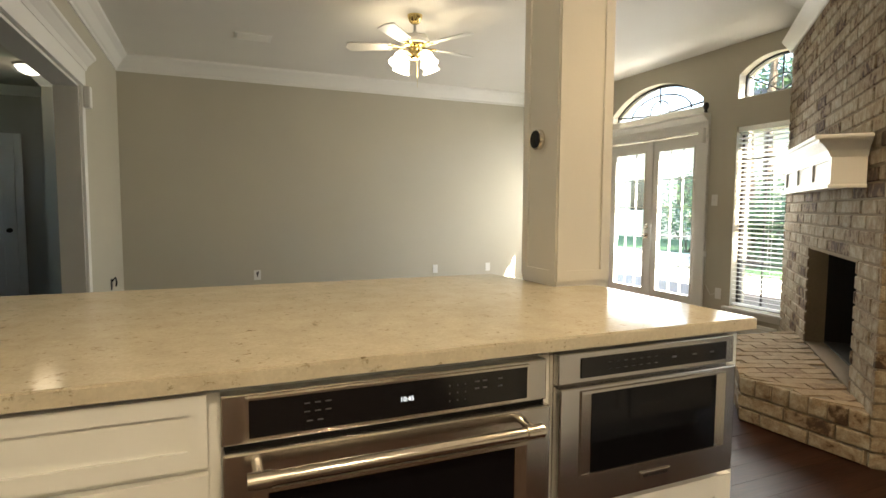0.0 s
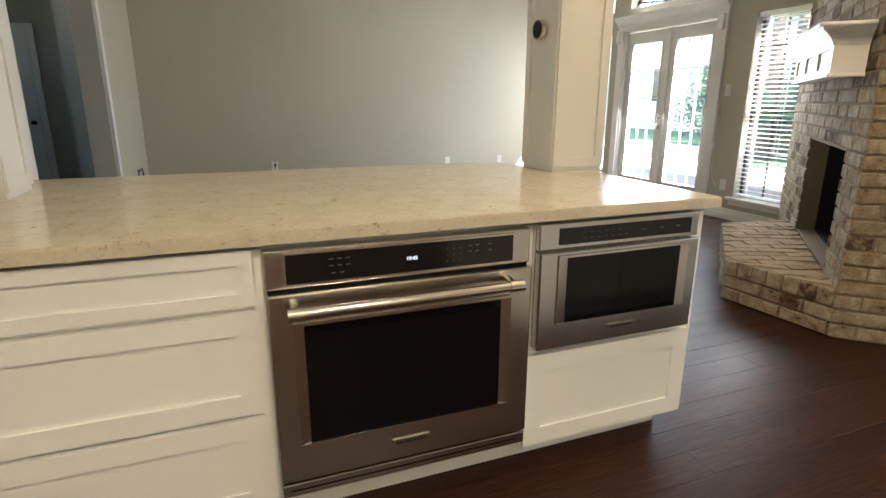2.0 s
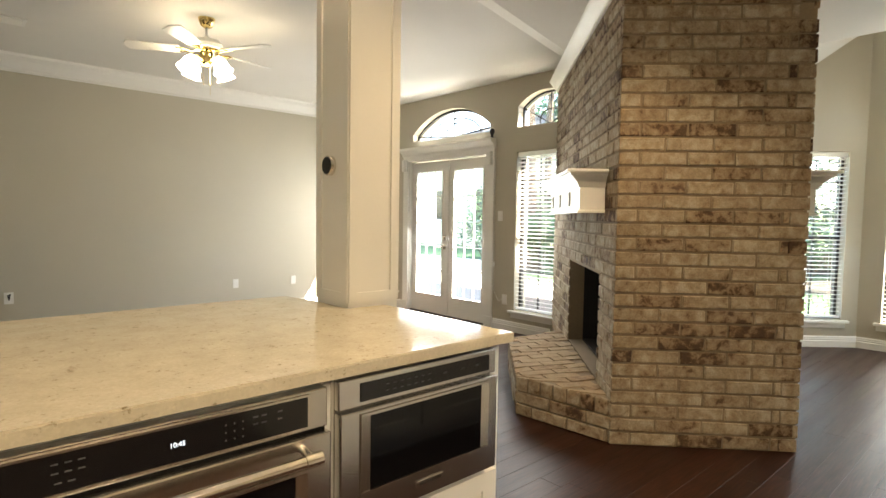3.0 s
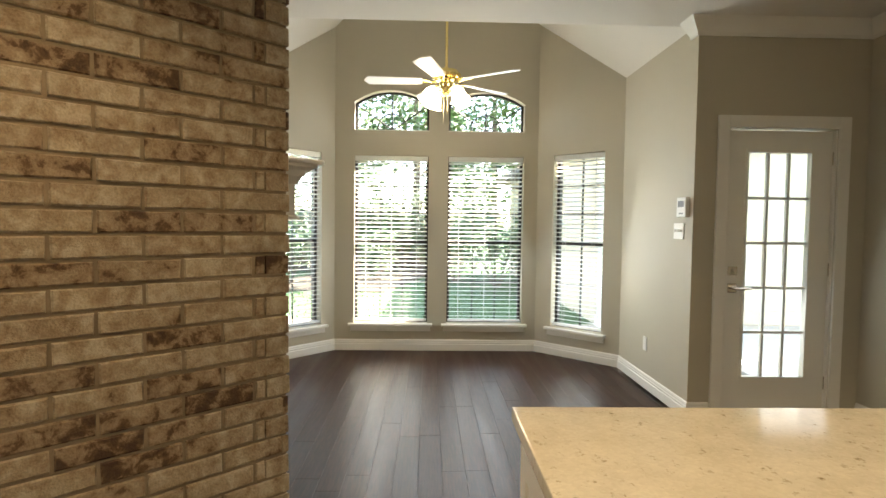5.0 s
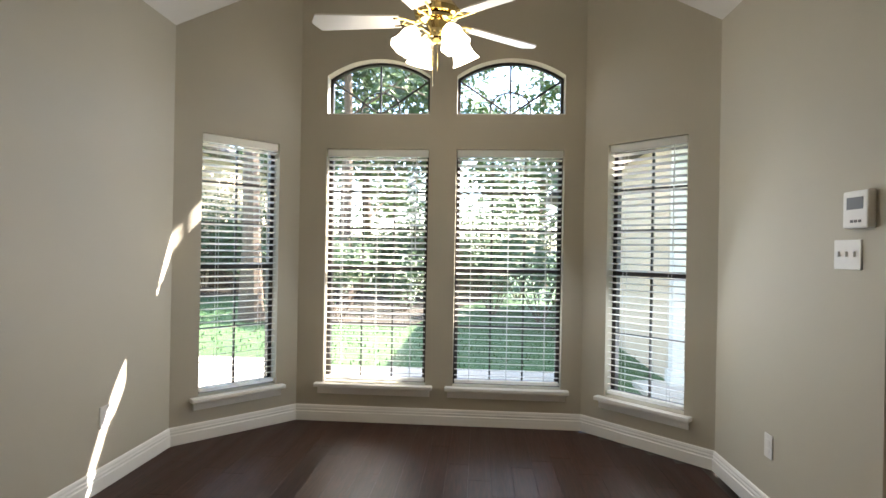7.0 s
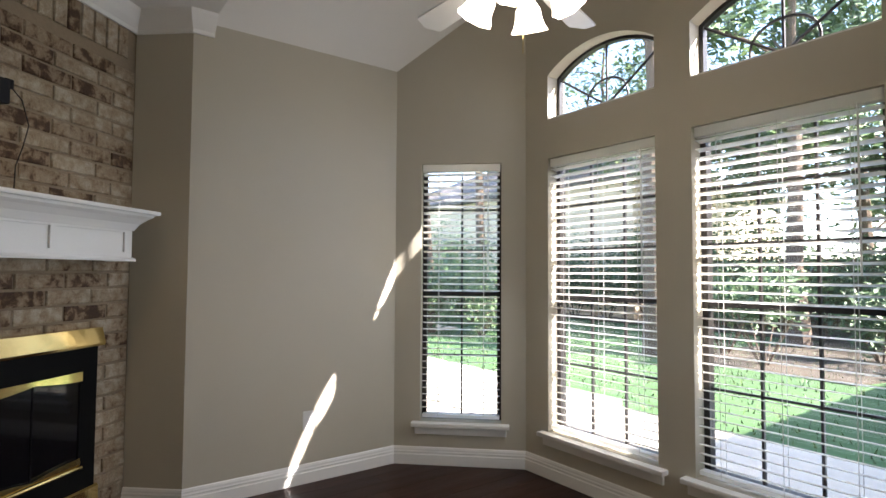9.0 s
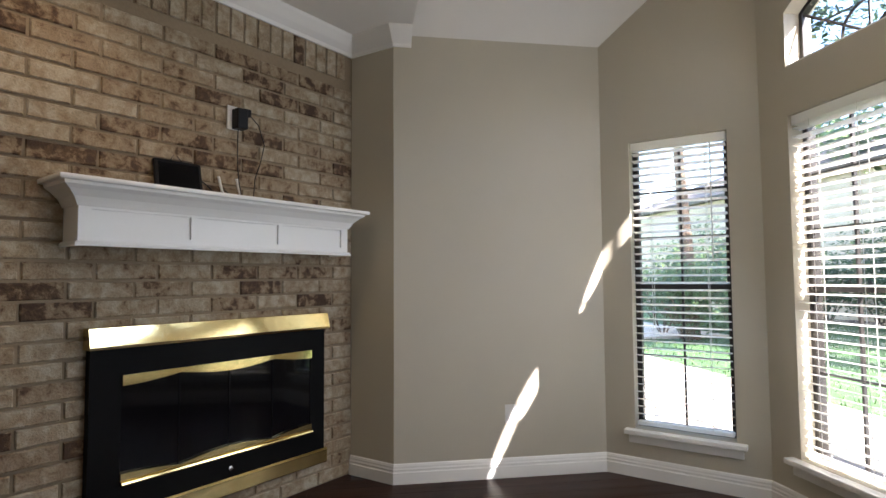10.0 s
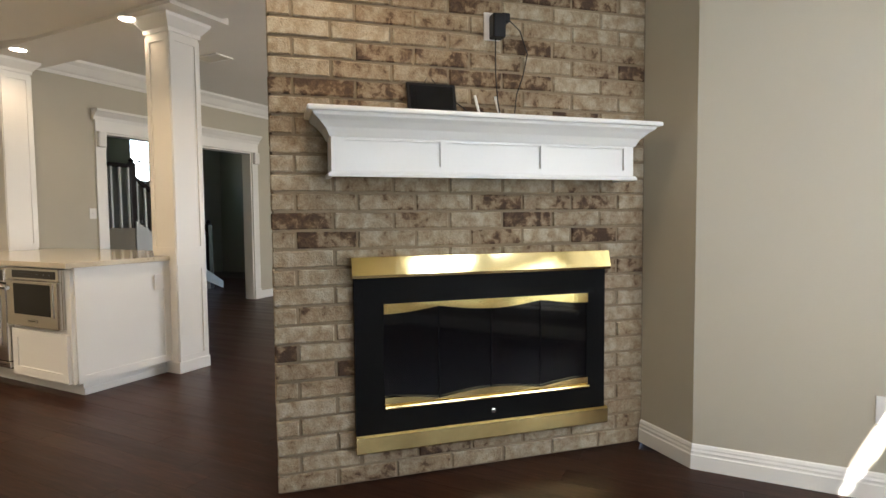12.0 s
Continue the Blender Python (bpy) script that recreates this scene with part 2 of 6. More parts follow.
def wood_floor():
    m, t, b = nodes_of("dark_brown_wood_floor")
    oi = t.nodes.new("ShaderNodeObjectInfo")
    ge = t.nodes.new("ShaderNodeNewGeometry")
    s = t.nodes.new("ShaderNodeMath")
    s.operation = "ADD"
    t.links.new(oi.outputs["Random"], s.inputs[0])
    t.links.new(ge.outputs["Random Per Island"], s.inputs[1])
    fr = t.nodes.new("ShaderNodeMath")
    fr.operation = "FRACT"
    t.links.new(s.outputs[0], fr.inputs[0])
    v = coords(t, GRAIN)
    n1 = add(t, "ShaderNodeTexNoise", Scale=6.0, Detail=6.0, Roughness=0.6, Distortion=0.4)
    t.links.new(v, n1.inputs["Vector"])
    k = t.nodes.new("ShaderNodeMath")
    k.operation = "MULTIPLY_ADD"
    k.inputs[1].default_value = 0.13
    t.links.new(fr.outputs[0], k.inputs[0])
    t.links.new(n1.outputs[0], k.inputs[2])
    t.links.new(ramp(t, k.outputs[0], [(0.32, (0.012, 0.0045, 0.003)), (0.55, (0.028, 0.0105, 0.006)), (0.85, (0.062, 0.024, 0.013))]), b.inputs["Base Color"])
    n2 = add(t, "ShaderNodeTexNoise", Scale=2.2, Detail=3.0)
    t.links.new(coords(t, (0.35, 4.5, 4.5)), n2.inputs["Vector"])
    r = add(t, "ShaderNodeMapRange")
    r.inputs["To Min"].default_value, r.inputs["To Max"].default_value = 0.24, 0.52
    t.links.new(n2.outputs[0], r.inputs["Value"])
    t.links.new(r.outputs[0], b.inputs["Roughness"])
    b.inputs["Specular IOR Level"].default_value = 0.2
    bump(t, b, n1.outputs[0], 0.25, 0.0015)
    return m


GRAIN = (1.2, 14, 14)
FLOORWOOD = wood_floor()


# ---- mesh helpers ----
def part(name, bm, material, parent=None, label=""):
    """Links a bmesh as one mesh object, under a thing or a part."""
    me = bpy.data.meshes.new(name)
    bm.to_mesh(me)
    bm.free()
    me.materials.append(material)
    ob = new(name, me)
    if parent is not None:
        ob.parent = parent
    if label:
        ob["label"] = label
    return ob


def thing(name, label, category, m=None, group="", kind=""):
    ob = new(name)
    if m is not None:
        ob.matrix_world = m
    return tagged(ob, label, category, group, kind)


def box(bm, x0, y0, z0, x1, y1, z1, bevel=0.0):
    vs = [bm.verts.new(p) for p in ((x0, y0, z0), (x1, y0, z0), (x1, y1, z0), (x0, y1, z0), (x0, y0, z1), (x1, y0, z1), (x1, y1, z1), (x0, y1, z1))]
    fs = [bm.faces.new([vs[i] for i in q]) for q in ((3, 2, 1, 0), (4, 5, 6, 7), (0, 1, 5, 4), (1, 2, 6, 5), (2, 3, 7, 6), (3, 0, 4, 7))]
    if bevel:
        es = list({e for f in fs for e in f.edges})
        bmesh.ops.bevel(bm, geom=es, offset=bevel, segments=2, affect="EDGES", profile=0.6)
    return bm


def boxed(*a, bevel=0.0):
    return box(bmesh.new(), *a, bevel=bevel)


def prism(bm, poly, z0, z1):
    """An upright prism over a plan polygon (anticlockwise)."""
    lo = [bm.verts.new((x, y, z0)) for x, y in poly]
    hi = [bm.verts.new((x, y, z1)) for x, y in poly]
    n = len(poly)
    bm.faces.new(hi)
    bm.faces.new(lo[::-1])
    for i in range(n):
        bm.faces.new((lo[i], lo[(i + 1) % n], hi[(i + 1) % n], hi[i]))
    return bm


def lathe(bm, profile, steps=24, m=Matrix()):
    """A turned shape: profile of (radius, z)."""
    rings = []
    for r, z in profile:
        rings.append([bm.verts.new(m @ Vector((r * math.cos(a), r * math.sin(a), z))) for a in (i * math.tau / steps for i in range(steps))])
    for a, b in zip(rings, rings[1:]):
        for i in range(steps):
            bm.faces.new((a[i], a[(i + 1) % steps], b[(i + 1) % steps], b[i]))
    for ring, flip in ((rings[0], True), (rings[-1], False)):
        bm.faces.new(ring[::-1] if flip else ring)
    return bm


def smooth(ob, angle=40):
    for p in ob.data.polygons:
        p.use_smooth = True
    ob.data.set_sharp_from_angle(angle=radians(angle))
    return ob


def tube(bm, points, r, steps=8):
    """A round rod along a line of points."""
    pts = [Vector(p) for p in points]
    rings = []
    for i, p in enumerate(pts):
        d = (pts[min(i + 1, len(pts) - 1)] - pts[max(i - 1, 0)]).normalized()
        a = d.orthogonal().normalized()
        if rings and abs(d.dot(prev_a)) < 0.99:
            a = (prev_a - d * prev_a.dot(d)).normalized()
        prev_a = a
        b = d.cross(a)
        rings.append([bm.verts.new(p + r * (a * math.cos(k * math.tau / steps) + b * math.sin(k * math.tau / steps))) for k in range(steps)])
    for q, s in zip(rings, rings[1:]):
        for k in range(steps):
            bm.faces.new((q[k], q[(k + 1) % steps], s[(k + 1) % steps], s[k]))
    bm.faces.new(rings[0][::-1])
    bm.faces.new(rings[-1])
    return bm


def sweep(bm, path, profile, closed=False):
    """A moulding: profile of (out, up) points carried along a plan path of (x, y, z); 'out' points to the path's right."""
    pts = [Vector(p) for p in path]
    rings = []
    n = len(pts)
    for i, p in enumerate(pts):
        d0 = (p - pts[i - 1]) if (i or closed) else (pts[1] - p)
        d1 = (pts[(i + 1) % n] - p) if (i < n - 1 or closed) else d0
        d0, d1 = Vector((d0.x, d0.y, 0)).normalized(), Vector((d1.x, d1.y, 0)).normalized()
        n0, n1 = Vector((d0.y, -d0.x, 0)), Vector((d1.y, -d1.x, 0))
        k = n0 + n1
        k = k / max(0.2, k.dot(n0)) if k.length > 1e-6 else n0
        rings.append([bm.verts.new(p + k * o + Vector((0, 0, u))) for o, u in profile])
    m = len(profile)
    span = range(n if closed else n - 1)
    for i in span:
        a, b = rings[i], rings[(i + 1) % n]
        for j in range(m):
            bm.faces.new((a[j], b[j], b[(j + 1) % m], a[(j + 1) % m]))
    if not closed:
        bm.faces.new(rings[0])
        bm.faces.new(rings[-1][::-1])
    bmesh.ops.recalc_face_normals(bm, faces=bm.faces)
    return bm


def arch(s0, s1, zs, rise):
    """The height of a shallow arch over s0..s1 that springs at zs."""
    w = (s1 - s0) / 2
    rad = (w * w + rise * rise) / (2 * rise)
    mid = (s0 + s1) / 2
    return lambda s: zs + math.sqrt(max(0.0, rad * rad - (s - mid) ** 2)) - (rad - rise)


def wall(name, p0, p1, thick, top, openings=(), material=None, label="", z0=0.0, breaks=()):
    """A wall from p0 to p1 (plan), its inner face on that line and its body on the right of the walk p0 -> p1.
    top: height, or a function of the distance along. openings: (s0, s1, z0, height or function)."""
    p0, p1 = Vector((*p0, 0)), Vector((*p1, 0))
    d = p1 - p0
    length = d.length
    d.normalize()
    n = Vector((d.y, -d.x, 0))
    hi = top if callable(top) else (lambda s: top)
    cuts = {0.0, length, *breaks}
    for a, b, zb, zt in openings:
        cuts |= {a, b}
        if callable(zt):
            cuts |= {a + (b - a) * i / 18 for i in range(19)}
    cuts = sorted(c for c in cuts if -1e-6 <= c <= length + 1e-6)
    bm = bmesh.new()
    for a, b in zip(cuts, cuts[1:]):
        if b - a < 1e-5:
            continue
        mid = (a + b) / 2
        holes = sorted([o for o in openings if o[0] < mid < o[1]], key=lambda o: o[2])
        low = (z0, z0)
        spans = []
        for o in holes:
            spans.append((low, (o[2], o[2])))
            low = (o[3](a), o[3](b)) if callable(o[3]) else (o[3], o[3])
        spans.append((low, (hi(a), hi(b))))
        for (la, lb), (ha, hb) in spans:
            if ha - la < 1e-4 and hb - lb < 1e-4:
                continue
            q = [p0 + d * a, p0 + d * b, p0 + d * b + n * thick, p0 + d * a + n * thick]
            vs = [bm.verts.new((v.x, v.y, z)) for v, z in zip(q, (la, lb, lb, la))] + [bm.verts.new((v.x, v.y, z)) for v, z in zip(q, (ha, hb, hb, ha))]
            for f in ((3, 2, 1, 0), (4, 5, 6, 7), (0, 1, 5, 4), (1, 2, 6, 5), (2, 3, 7, 6), (3, 0, 4, 7)):
                bm.faces.new([vs[i] for i in f])
    bmesh.ops.remove_doubles(bm, verts=bm.verts, dist=1e-5)
    seen_faces = {}
    for f in bm.faces:
        seen_faces.setdefault(tuple(sorted(round(c, 4) for c in f.calc_center_median())), []).append(f)
    dead = [f for fs in seen_faces.values() if len(fs) == 2 and (fs[0].calc_center_median() - fs[1].calc_center_median()).length < 1e-4 for f in fs]
    bmesh.ops.delete(bm, geom=dead, context="FACES_ONLY")
    bmesh.ops.recalc_face_normals(bm, faces=bm.faces)
    ob = part(name, bm, material or WALL)
    return tagged(ob, label or "smooth greige painted plaster wall", "wall", kind="structure")


def frame_at(p0, p1):
    """The pose of a wall's own axes: x along it, y out of the room, z up."""
    d = Vector((p1[0] - p0[0], p1[1] - p0[1], 0)).normalized()
    n = Vector((d.y, -d.x, 0))
    return Matrix(((d.x, n.x, 0, p0[0]), (d.y, n.y, 0, p0[1]), (0, 0, 1, 0), (0, 0, 0, 1)))


# ---- plan ----
A = radians(43.7)
CA, SA = math.cos(A), math.sin(A)


def P(u, v):
    """A plan point from the fireplace's own axes: u along its faces, v from the nook side to the living side."""
    return (u * CA - v * SA, u * SA + v * CA)


XW, XE, YB, YS = -0.94, 4.84, 7.1, -2.735
LIVING_Z, KITCHEN_Z, NOOK_Z, VAULT_Z = 2.88, 2.74, 2.707, 3.75
U0, U1, VL, VN = 3.159, 4.979, -0.815, -1.862
XB, XS, YL, YR = 7.125, 6.471, 1.871, -1.53
YCL, YCR = 1.26, -0.853
XD = 5.10
BRICK_END = P(U1, VN)
STUB = (5.14, YL)
FP = Matrix(((CA, -SA, 0, 0), (SA, CA, 0, 0), (0, 0, 1, 0), (0, 0, 0, 1)))


def vault(y):
    return min(VAULT_Z, NOOK_Z + min(YL - y, y - YR) * 1.03)


# ---- shell ----
floor_base = part("floor", boxed(-6.0, -2.7, -0.25, 7.4, 8.6, -0.02), DARKWOOD)
tagged(floor_base, "dark reddish brown plank wood floor", "floor", kind="structure")

T_W = 0.16
wall("wall_south", (XW, YS), (XD, YS), T_W, KITCHEN_Z)
wall("wall_door", (XD, YS), (XD, YR - T_W), T_W, KITCHEN_Z, [(0.215, 0.975, 0.0, 2.02)])
wall("wall_nook_south", (XD, YR), (XS, YR), T_W, NOOK_Z)
LB = math.hypot(XB - XS, YCR - YR)
LB2 = math.hypot(XB - XS, YL - YCL)
ow = (LB - 0.56) / 2
wall("wall_bay_south", (XS, YR), (XB, YCR), T_W, lambda s: vault(YR + (YCR - YR) * s / LB) + 0.02, [(ow, ow + 0.56, 0.29, 2.05)])
CW = [(-0.706 - YCR, 0.085 - YCR), (0.288 - YCR, 1.06 - YCR)]
wall("wall_bay_east", (XB, YCR), (XB, YCL), T_W, lambda s: vault(YCR + s) + 0.02,
     [(a, b, 0.29, 2.04) for a, b in CW] + [(a, b, 2.295, arch(a, b, 2.585, 0.125)) for a, b in CW], breaks=(0.45, 0.5, 1.5, 1.55))
wall("wall_bay_north", (XB, YCL), (XS, YL), T_W, lambda s: vault(YCL + (YL - YCL) * s / LB2) + 0.02, [(LB2 - 0.18 - 0.55, LB2 - 0.18, 0.29, 2.05)])
wall("wall_nook_north", (XS, YL), STUB, T_W, NOOK_Z)
wall("wall_stub", STUB, BRICK_END, T_W, KITCHEN_Z)
E0 = 3.0
wall("wall_east", (XE, E0), (XE, YB), 0.2, LIVING_Z,
     [(3.27 - E0, 4.03 - E0, 0.25, 2.055), (4.47 - E0, 5.97 - E0, 0.0, 2.06), (6.23 - E0, 6.98 - E0, 0.25, 2.055),
      (3.27 - E0, 4.03 - E0, 2.325, arch(3.27 - E0, 4.03 - E0, 2.56, 0.14)),
      (4.46 - E0, 5.90 - E0, 2.325, arch(4.46 - E0, 5.90 - E0, 2.42, 0.27)),
      (6.23 - E0, 6.98 - E0, 2.325, arch(6.23 - E0, 6.98 - E0, 2.56, 0.14))])
wall("wall_north", (XE, YB), (XW, YB), 0.2, LIVING_Z)
OP0, OP1 = 2.98, 5.15                      # wide cased opening to the stair hall
wall("wall_west", (XW, YB), (XW, YS), 0.16, LIVING_Z, [(YB - OP1, YB - OP0, 0.0, 2.17)])

# stair hall beyond the opening
wall("hall_wall_west", (-5.2, 8.35), (-5.2, 1.0), 0.15, 3.0, [(1.25, 2.18, 1.98, 2.84)], GREYWALL, "grey-beige painted stair hall wall", -0.03)
wall("hall_wall_inner", (-1.745, 7.752), (-1.745, 8.348), 0.12, 3.0, (), GREYWALL, "grey-beige painted stair hall wall", -0.03)
wall("hall_wall_nib", (XW - 0.16, 7.6), (-1.747, 7.6), 0.15, 3.0, (), GREYWALL, "grey-beige painted stair hall wall", -0.03)
wall("hall_wall_north", (-1.5, 8.35), (-5.2, 8.35), 0.15, 3.0, (), GREYWALL, "grey-beige painted stair hall wall", -0.03)
wall("hall_wall_south", (-5.2, 1.0), (XW - 0.16, 1.0), 0.15, 3.0, (), GREYWALL, "grey-beige painted stair hall wall", -0.03)
tagged(part("hall_ceiling_low", boxed(-3.4, 5.95, 2.68, XW - 0.162, 8.35, 2.866), CEIL), "white painted lowered hall ceiling", "ceiling", kind="structure")
tagged(part("hall_ceiling", boxed(-5.4, 0.8, 2.87, XW - 0.16, 8.55, 3.05), CEIL), "white painted hall ceiling", "ceiling", kind="structure")

# ceilings
SOF = [(XE + 0.02, 3.29), (XW, 1.84)]      # crease between the living ceiling and the kitchen soffit
bm = bmesh.new()
prism(bm, [(XW - 0.1, SOF[1][1]), SOF[1], SOF[0], (XE + 0.2, SOF[0][1]), (XE + 0.2, YB + 0.2), (XW - 0.1, YB + 0.2)], LIVING_Z, LIVING_Z + 0.15)
tagged(part("ceiling_living", bm, CEIL), "white textured painted flat ceiling", "ceiling", kind="structure")
bm = bmesh.new()
k = 0.28
quad = [(XW - 0.1, SOF[1][1] + 0.002, LIVING_Z), (SOF[0][0] + 0.2, SOF[0][1] + 0.062, LIVING_Z), (SOF[0][0] + 0.2, SOF[0][1] - k + 0.06, KITCHEN_Z), (XW - 0.1, SOF[1][1] - k, KITCHEN_Z)]
lo = [bm.verts.new(p) for p in quad]
hi = [bm.verts.new((p[0], p[1], p[2] + 0.2)) for p in quad]
bm.faces.new(lo)
bm.faces.new(hi[::-1])
for i in range(4):
    bm.faces.new((lo[i], lo[(i + 1) % 4], hi[(i + 1) % 4], hi[i]))
bmesh.ops.recalc_face_normals(bm, faces=bm.faces)
tagged(part("ceiling_slope", bm, CEIL), "white painted sloping ceiling band", "ceiling", kind="structure")
XN = 5.25                                   # edge where the kitchen ceiling stops and the nook vault begins
bm = bmesh.new()
prism(bm, [(XW - 0.1, YS - 0.1), (XN, YS - 0.1), (XN, 2.3), (XE + 0.3, 3.1), (SOF[0][0] + 0.2, SOF[0][1] - k + 0.06), (XW - 0.1, SOF[1][1] - k)], KITCHEN_Z, KITCHEN_Z + 0.15)
tagged(part("ceiling_kitchen", bm, CEIL), "white painted flat kitchen ceiling", "ceiling", kind="structure")
# nook vault: two slopes and a flat crown, one sheet with thickness
bm = bmesh.new()
yk = (VAULT_Z - NOOK_Z) / 1.03
prof = [(YR - 0.2, NOOK_Z - 0.206), (YR, NOOK_Z), (YR + yk, VAULT_Z), (YL - yk, VAULT_Z), (YL, NOOK_Z), (YL + 0.2, NOOK_Z - 0.206)]
a = [[bm.verts.new((xx, y, z + dz)) for y, z in prof] for xx in (XN - 0.02, XB + 0.1) for dz in (0.0, 0.15)]
for i in range(5):
    bm.faces.new((a[0][i], a[0][i + 1], a[2][i + 1], a[2][i]))
    bm.faces.new((a[1][i], a[3][i], a[3][i + 1], a[1][i + 1]))
for r, s in ((a[0], a[1]), (a[2], a[3])):
    for i in range(5):
        bm.faces.new((r[i], s[i], s[i + 1], r[i + 1]))
bmesh.ops.recalc_face_normals(bm, faces=bm.faces)
tagged(part("ceiling_vault", bm, CEIL), "white painted vaulted breakfast nook ceiling", "ceiling", kind="structure")
hd = wall("header_wall", (XN, YR - 0.1), (XN, YL + 0.2), 0.1, lambda s: max(KITCHEN_Z + 0.02, vault(YR - 0.1 + s) + 0.1), (), CEIL, "white painted header above the nook edge", z0=KITCHEN_Z + 0.004, breaks=(0.5, 1.0, 1.4, 2.4, 2.9, 3.3))
hd.location.x = -0.1

# trim profiles (out, up)
BASE = [(0, 0), (0.017, 0), (0.017, 0.066), (0.012, 0.071), (0.012, 0.079), (0.014, 0.083), (0.010, 0.093), (0.010, 0.101), (0.006, 0.112), (0, 0.117)]
CROWN = [(0, 0), (0.012, 0.0), (0.018, 0.02), (0.045, 0.05), (0.08, 0.095), (0.088, 0.11), (0, 0.11)]
CROWNBIG = [(0, 0), (0.014, 0.0), (0.014, 0.03), (0.03, 0.045), (0.075, 0.11), (0.12, 0.145), (0.125, 0.17), (0, 0.17)]


def trim(name, path, profile, label):
    """Profile on the room side, which lies on the left of the walk."""
    ob = part(name, sweep(bmesh.new(), [(x, y, z) for x, y, z in path], [(-o, u) for o, u in profile]), WHITE)
    return tagged(ob, label, "trim", kind="structure")


G = 0.001
trim("baseboard_nook", [(XD, -1.675, G), (XD, YR, G), (XS, YR, G), (XB, YCR, G), (XB, YCL, G), (XS, YL, G), (*STUB, G), (*BRICK_END, G)], BASE, "white moulded wooden baseboard")
trim("baseboard_south", [(XW, YS, G), (XD, YS, G)], BASE, "white moulded wooden baseboard")
trim("baseboard_east", [(XE, 3.51, G), (XE, 4.36, G)], BASE, "white moulded wooden baseboard")
trim("baseboard_north", [(XE, 6.08, G), (XE, YB, G), (XW, YB, G), (XW, OP1 + 0.11, G)], BASE, "white moulded wooden baseboard")
trim("crown_north", [(XE, YB, 2.71), (XW, YB, 2.71), (XW, 2.2, 2.71)], CROWNBIG, "white painted crown moulding")
trim("crown_hall", [(XW - 0.16, 7.6, 2.569), (-1.745, 7.6, 2.569), (-1.745, 8.35, 2.569), (-3.4, 8.35, 2.569)], CROWN, "white painted crown moulding")
trim("crown_door", [(XW + 1.0, YS, 2.63), (XD, YS, 2.63), (XD, YR, 2.63), (XD + 0.1, YR, 2.63)], CROWN, "white painted crown moulding")
trim("crown_fireplace", [(5.25, YL, 2.63), (*STUB, 2.63), (*BRICK_END, 2.63), (*P(U0, VN), 2.63), (*P(U0, VL), 2.63), (*P(5.90, VL), 2.63)], CROWN, "white crown moulding round the brick chimney")


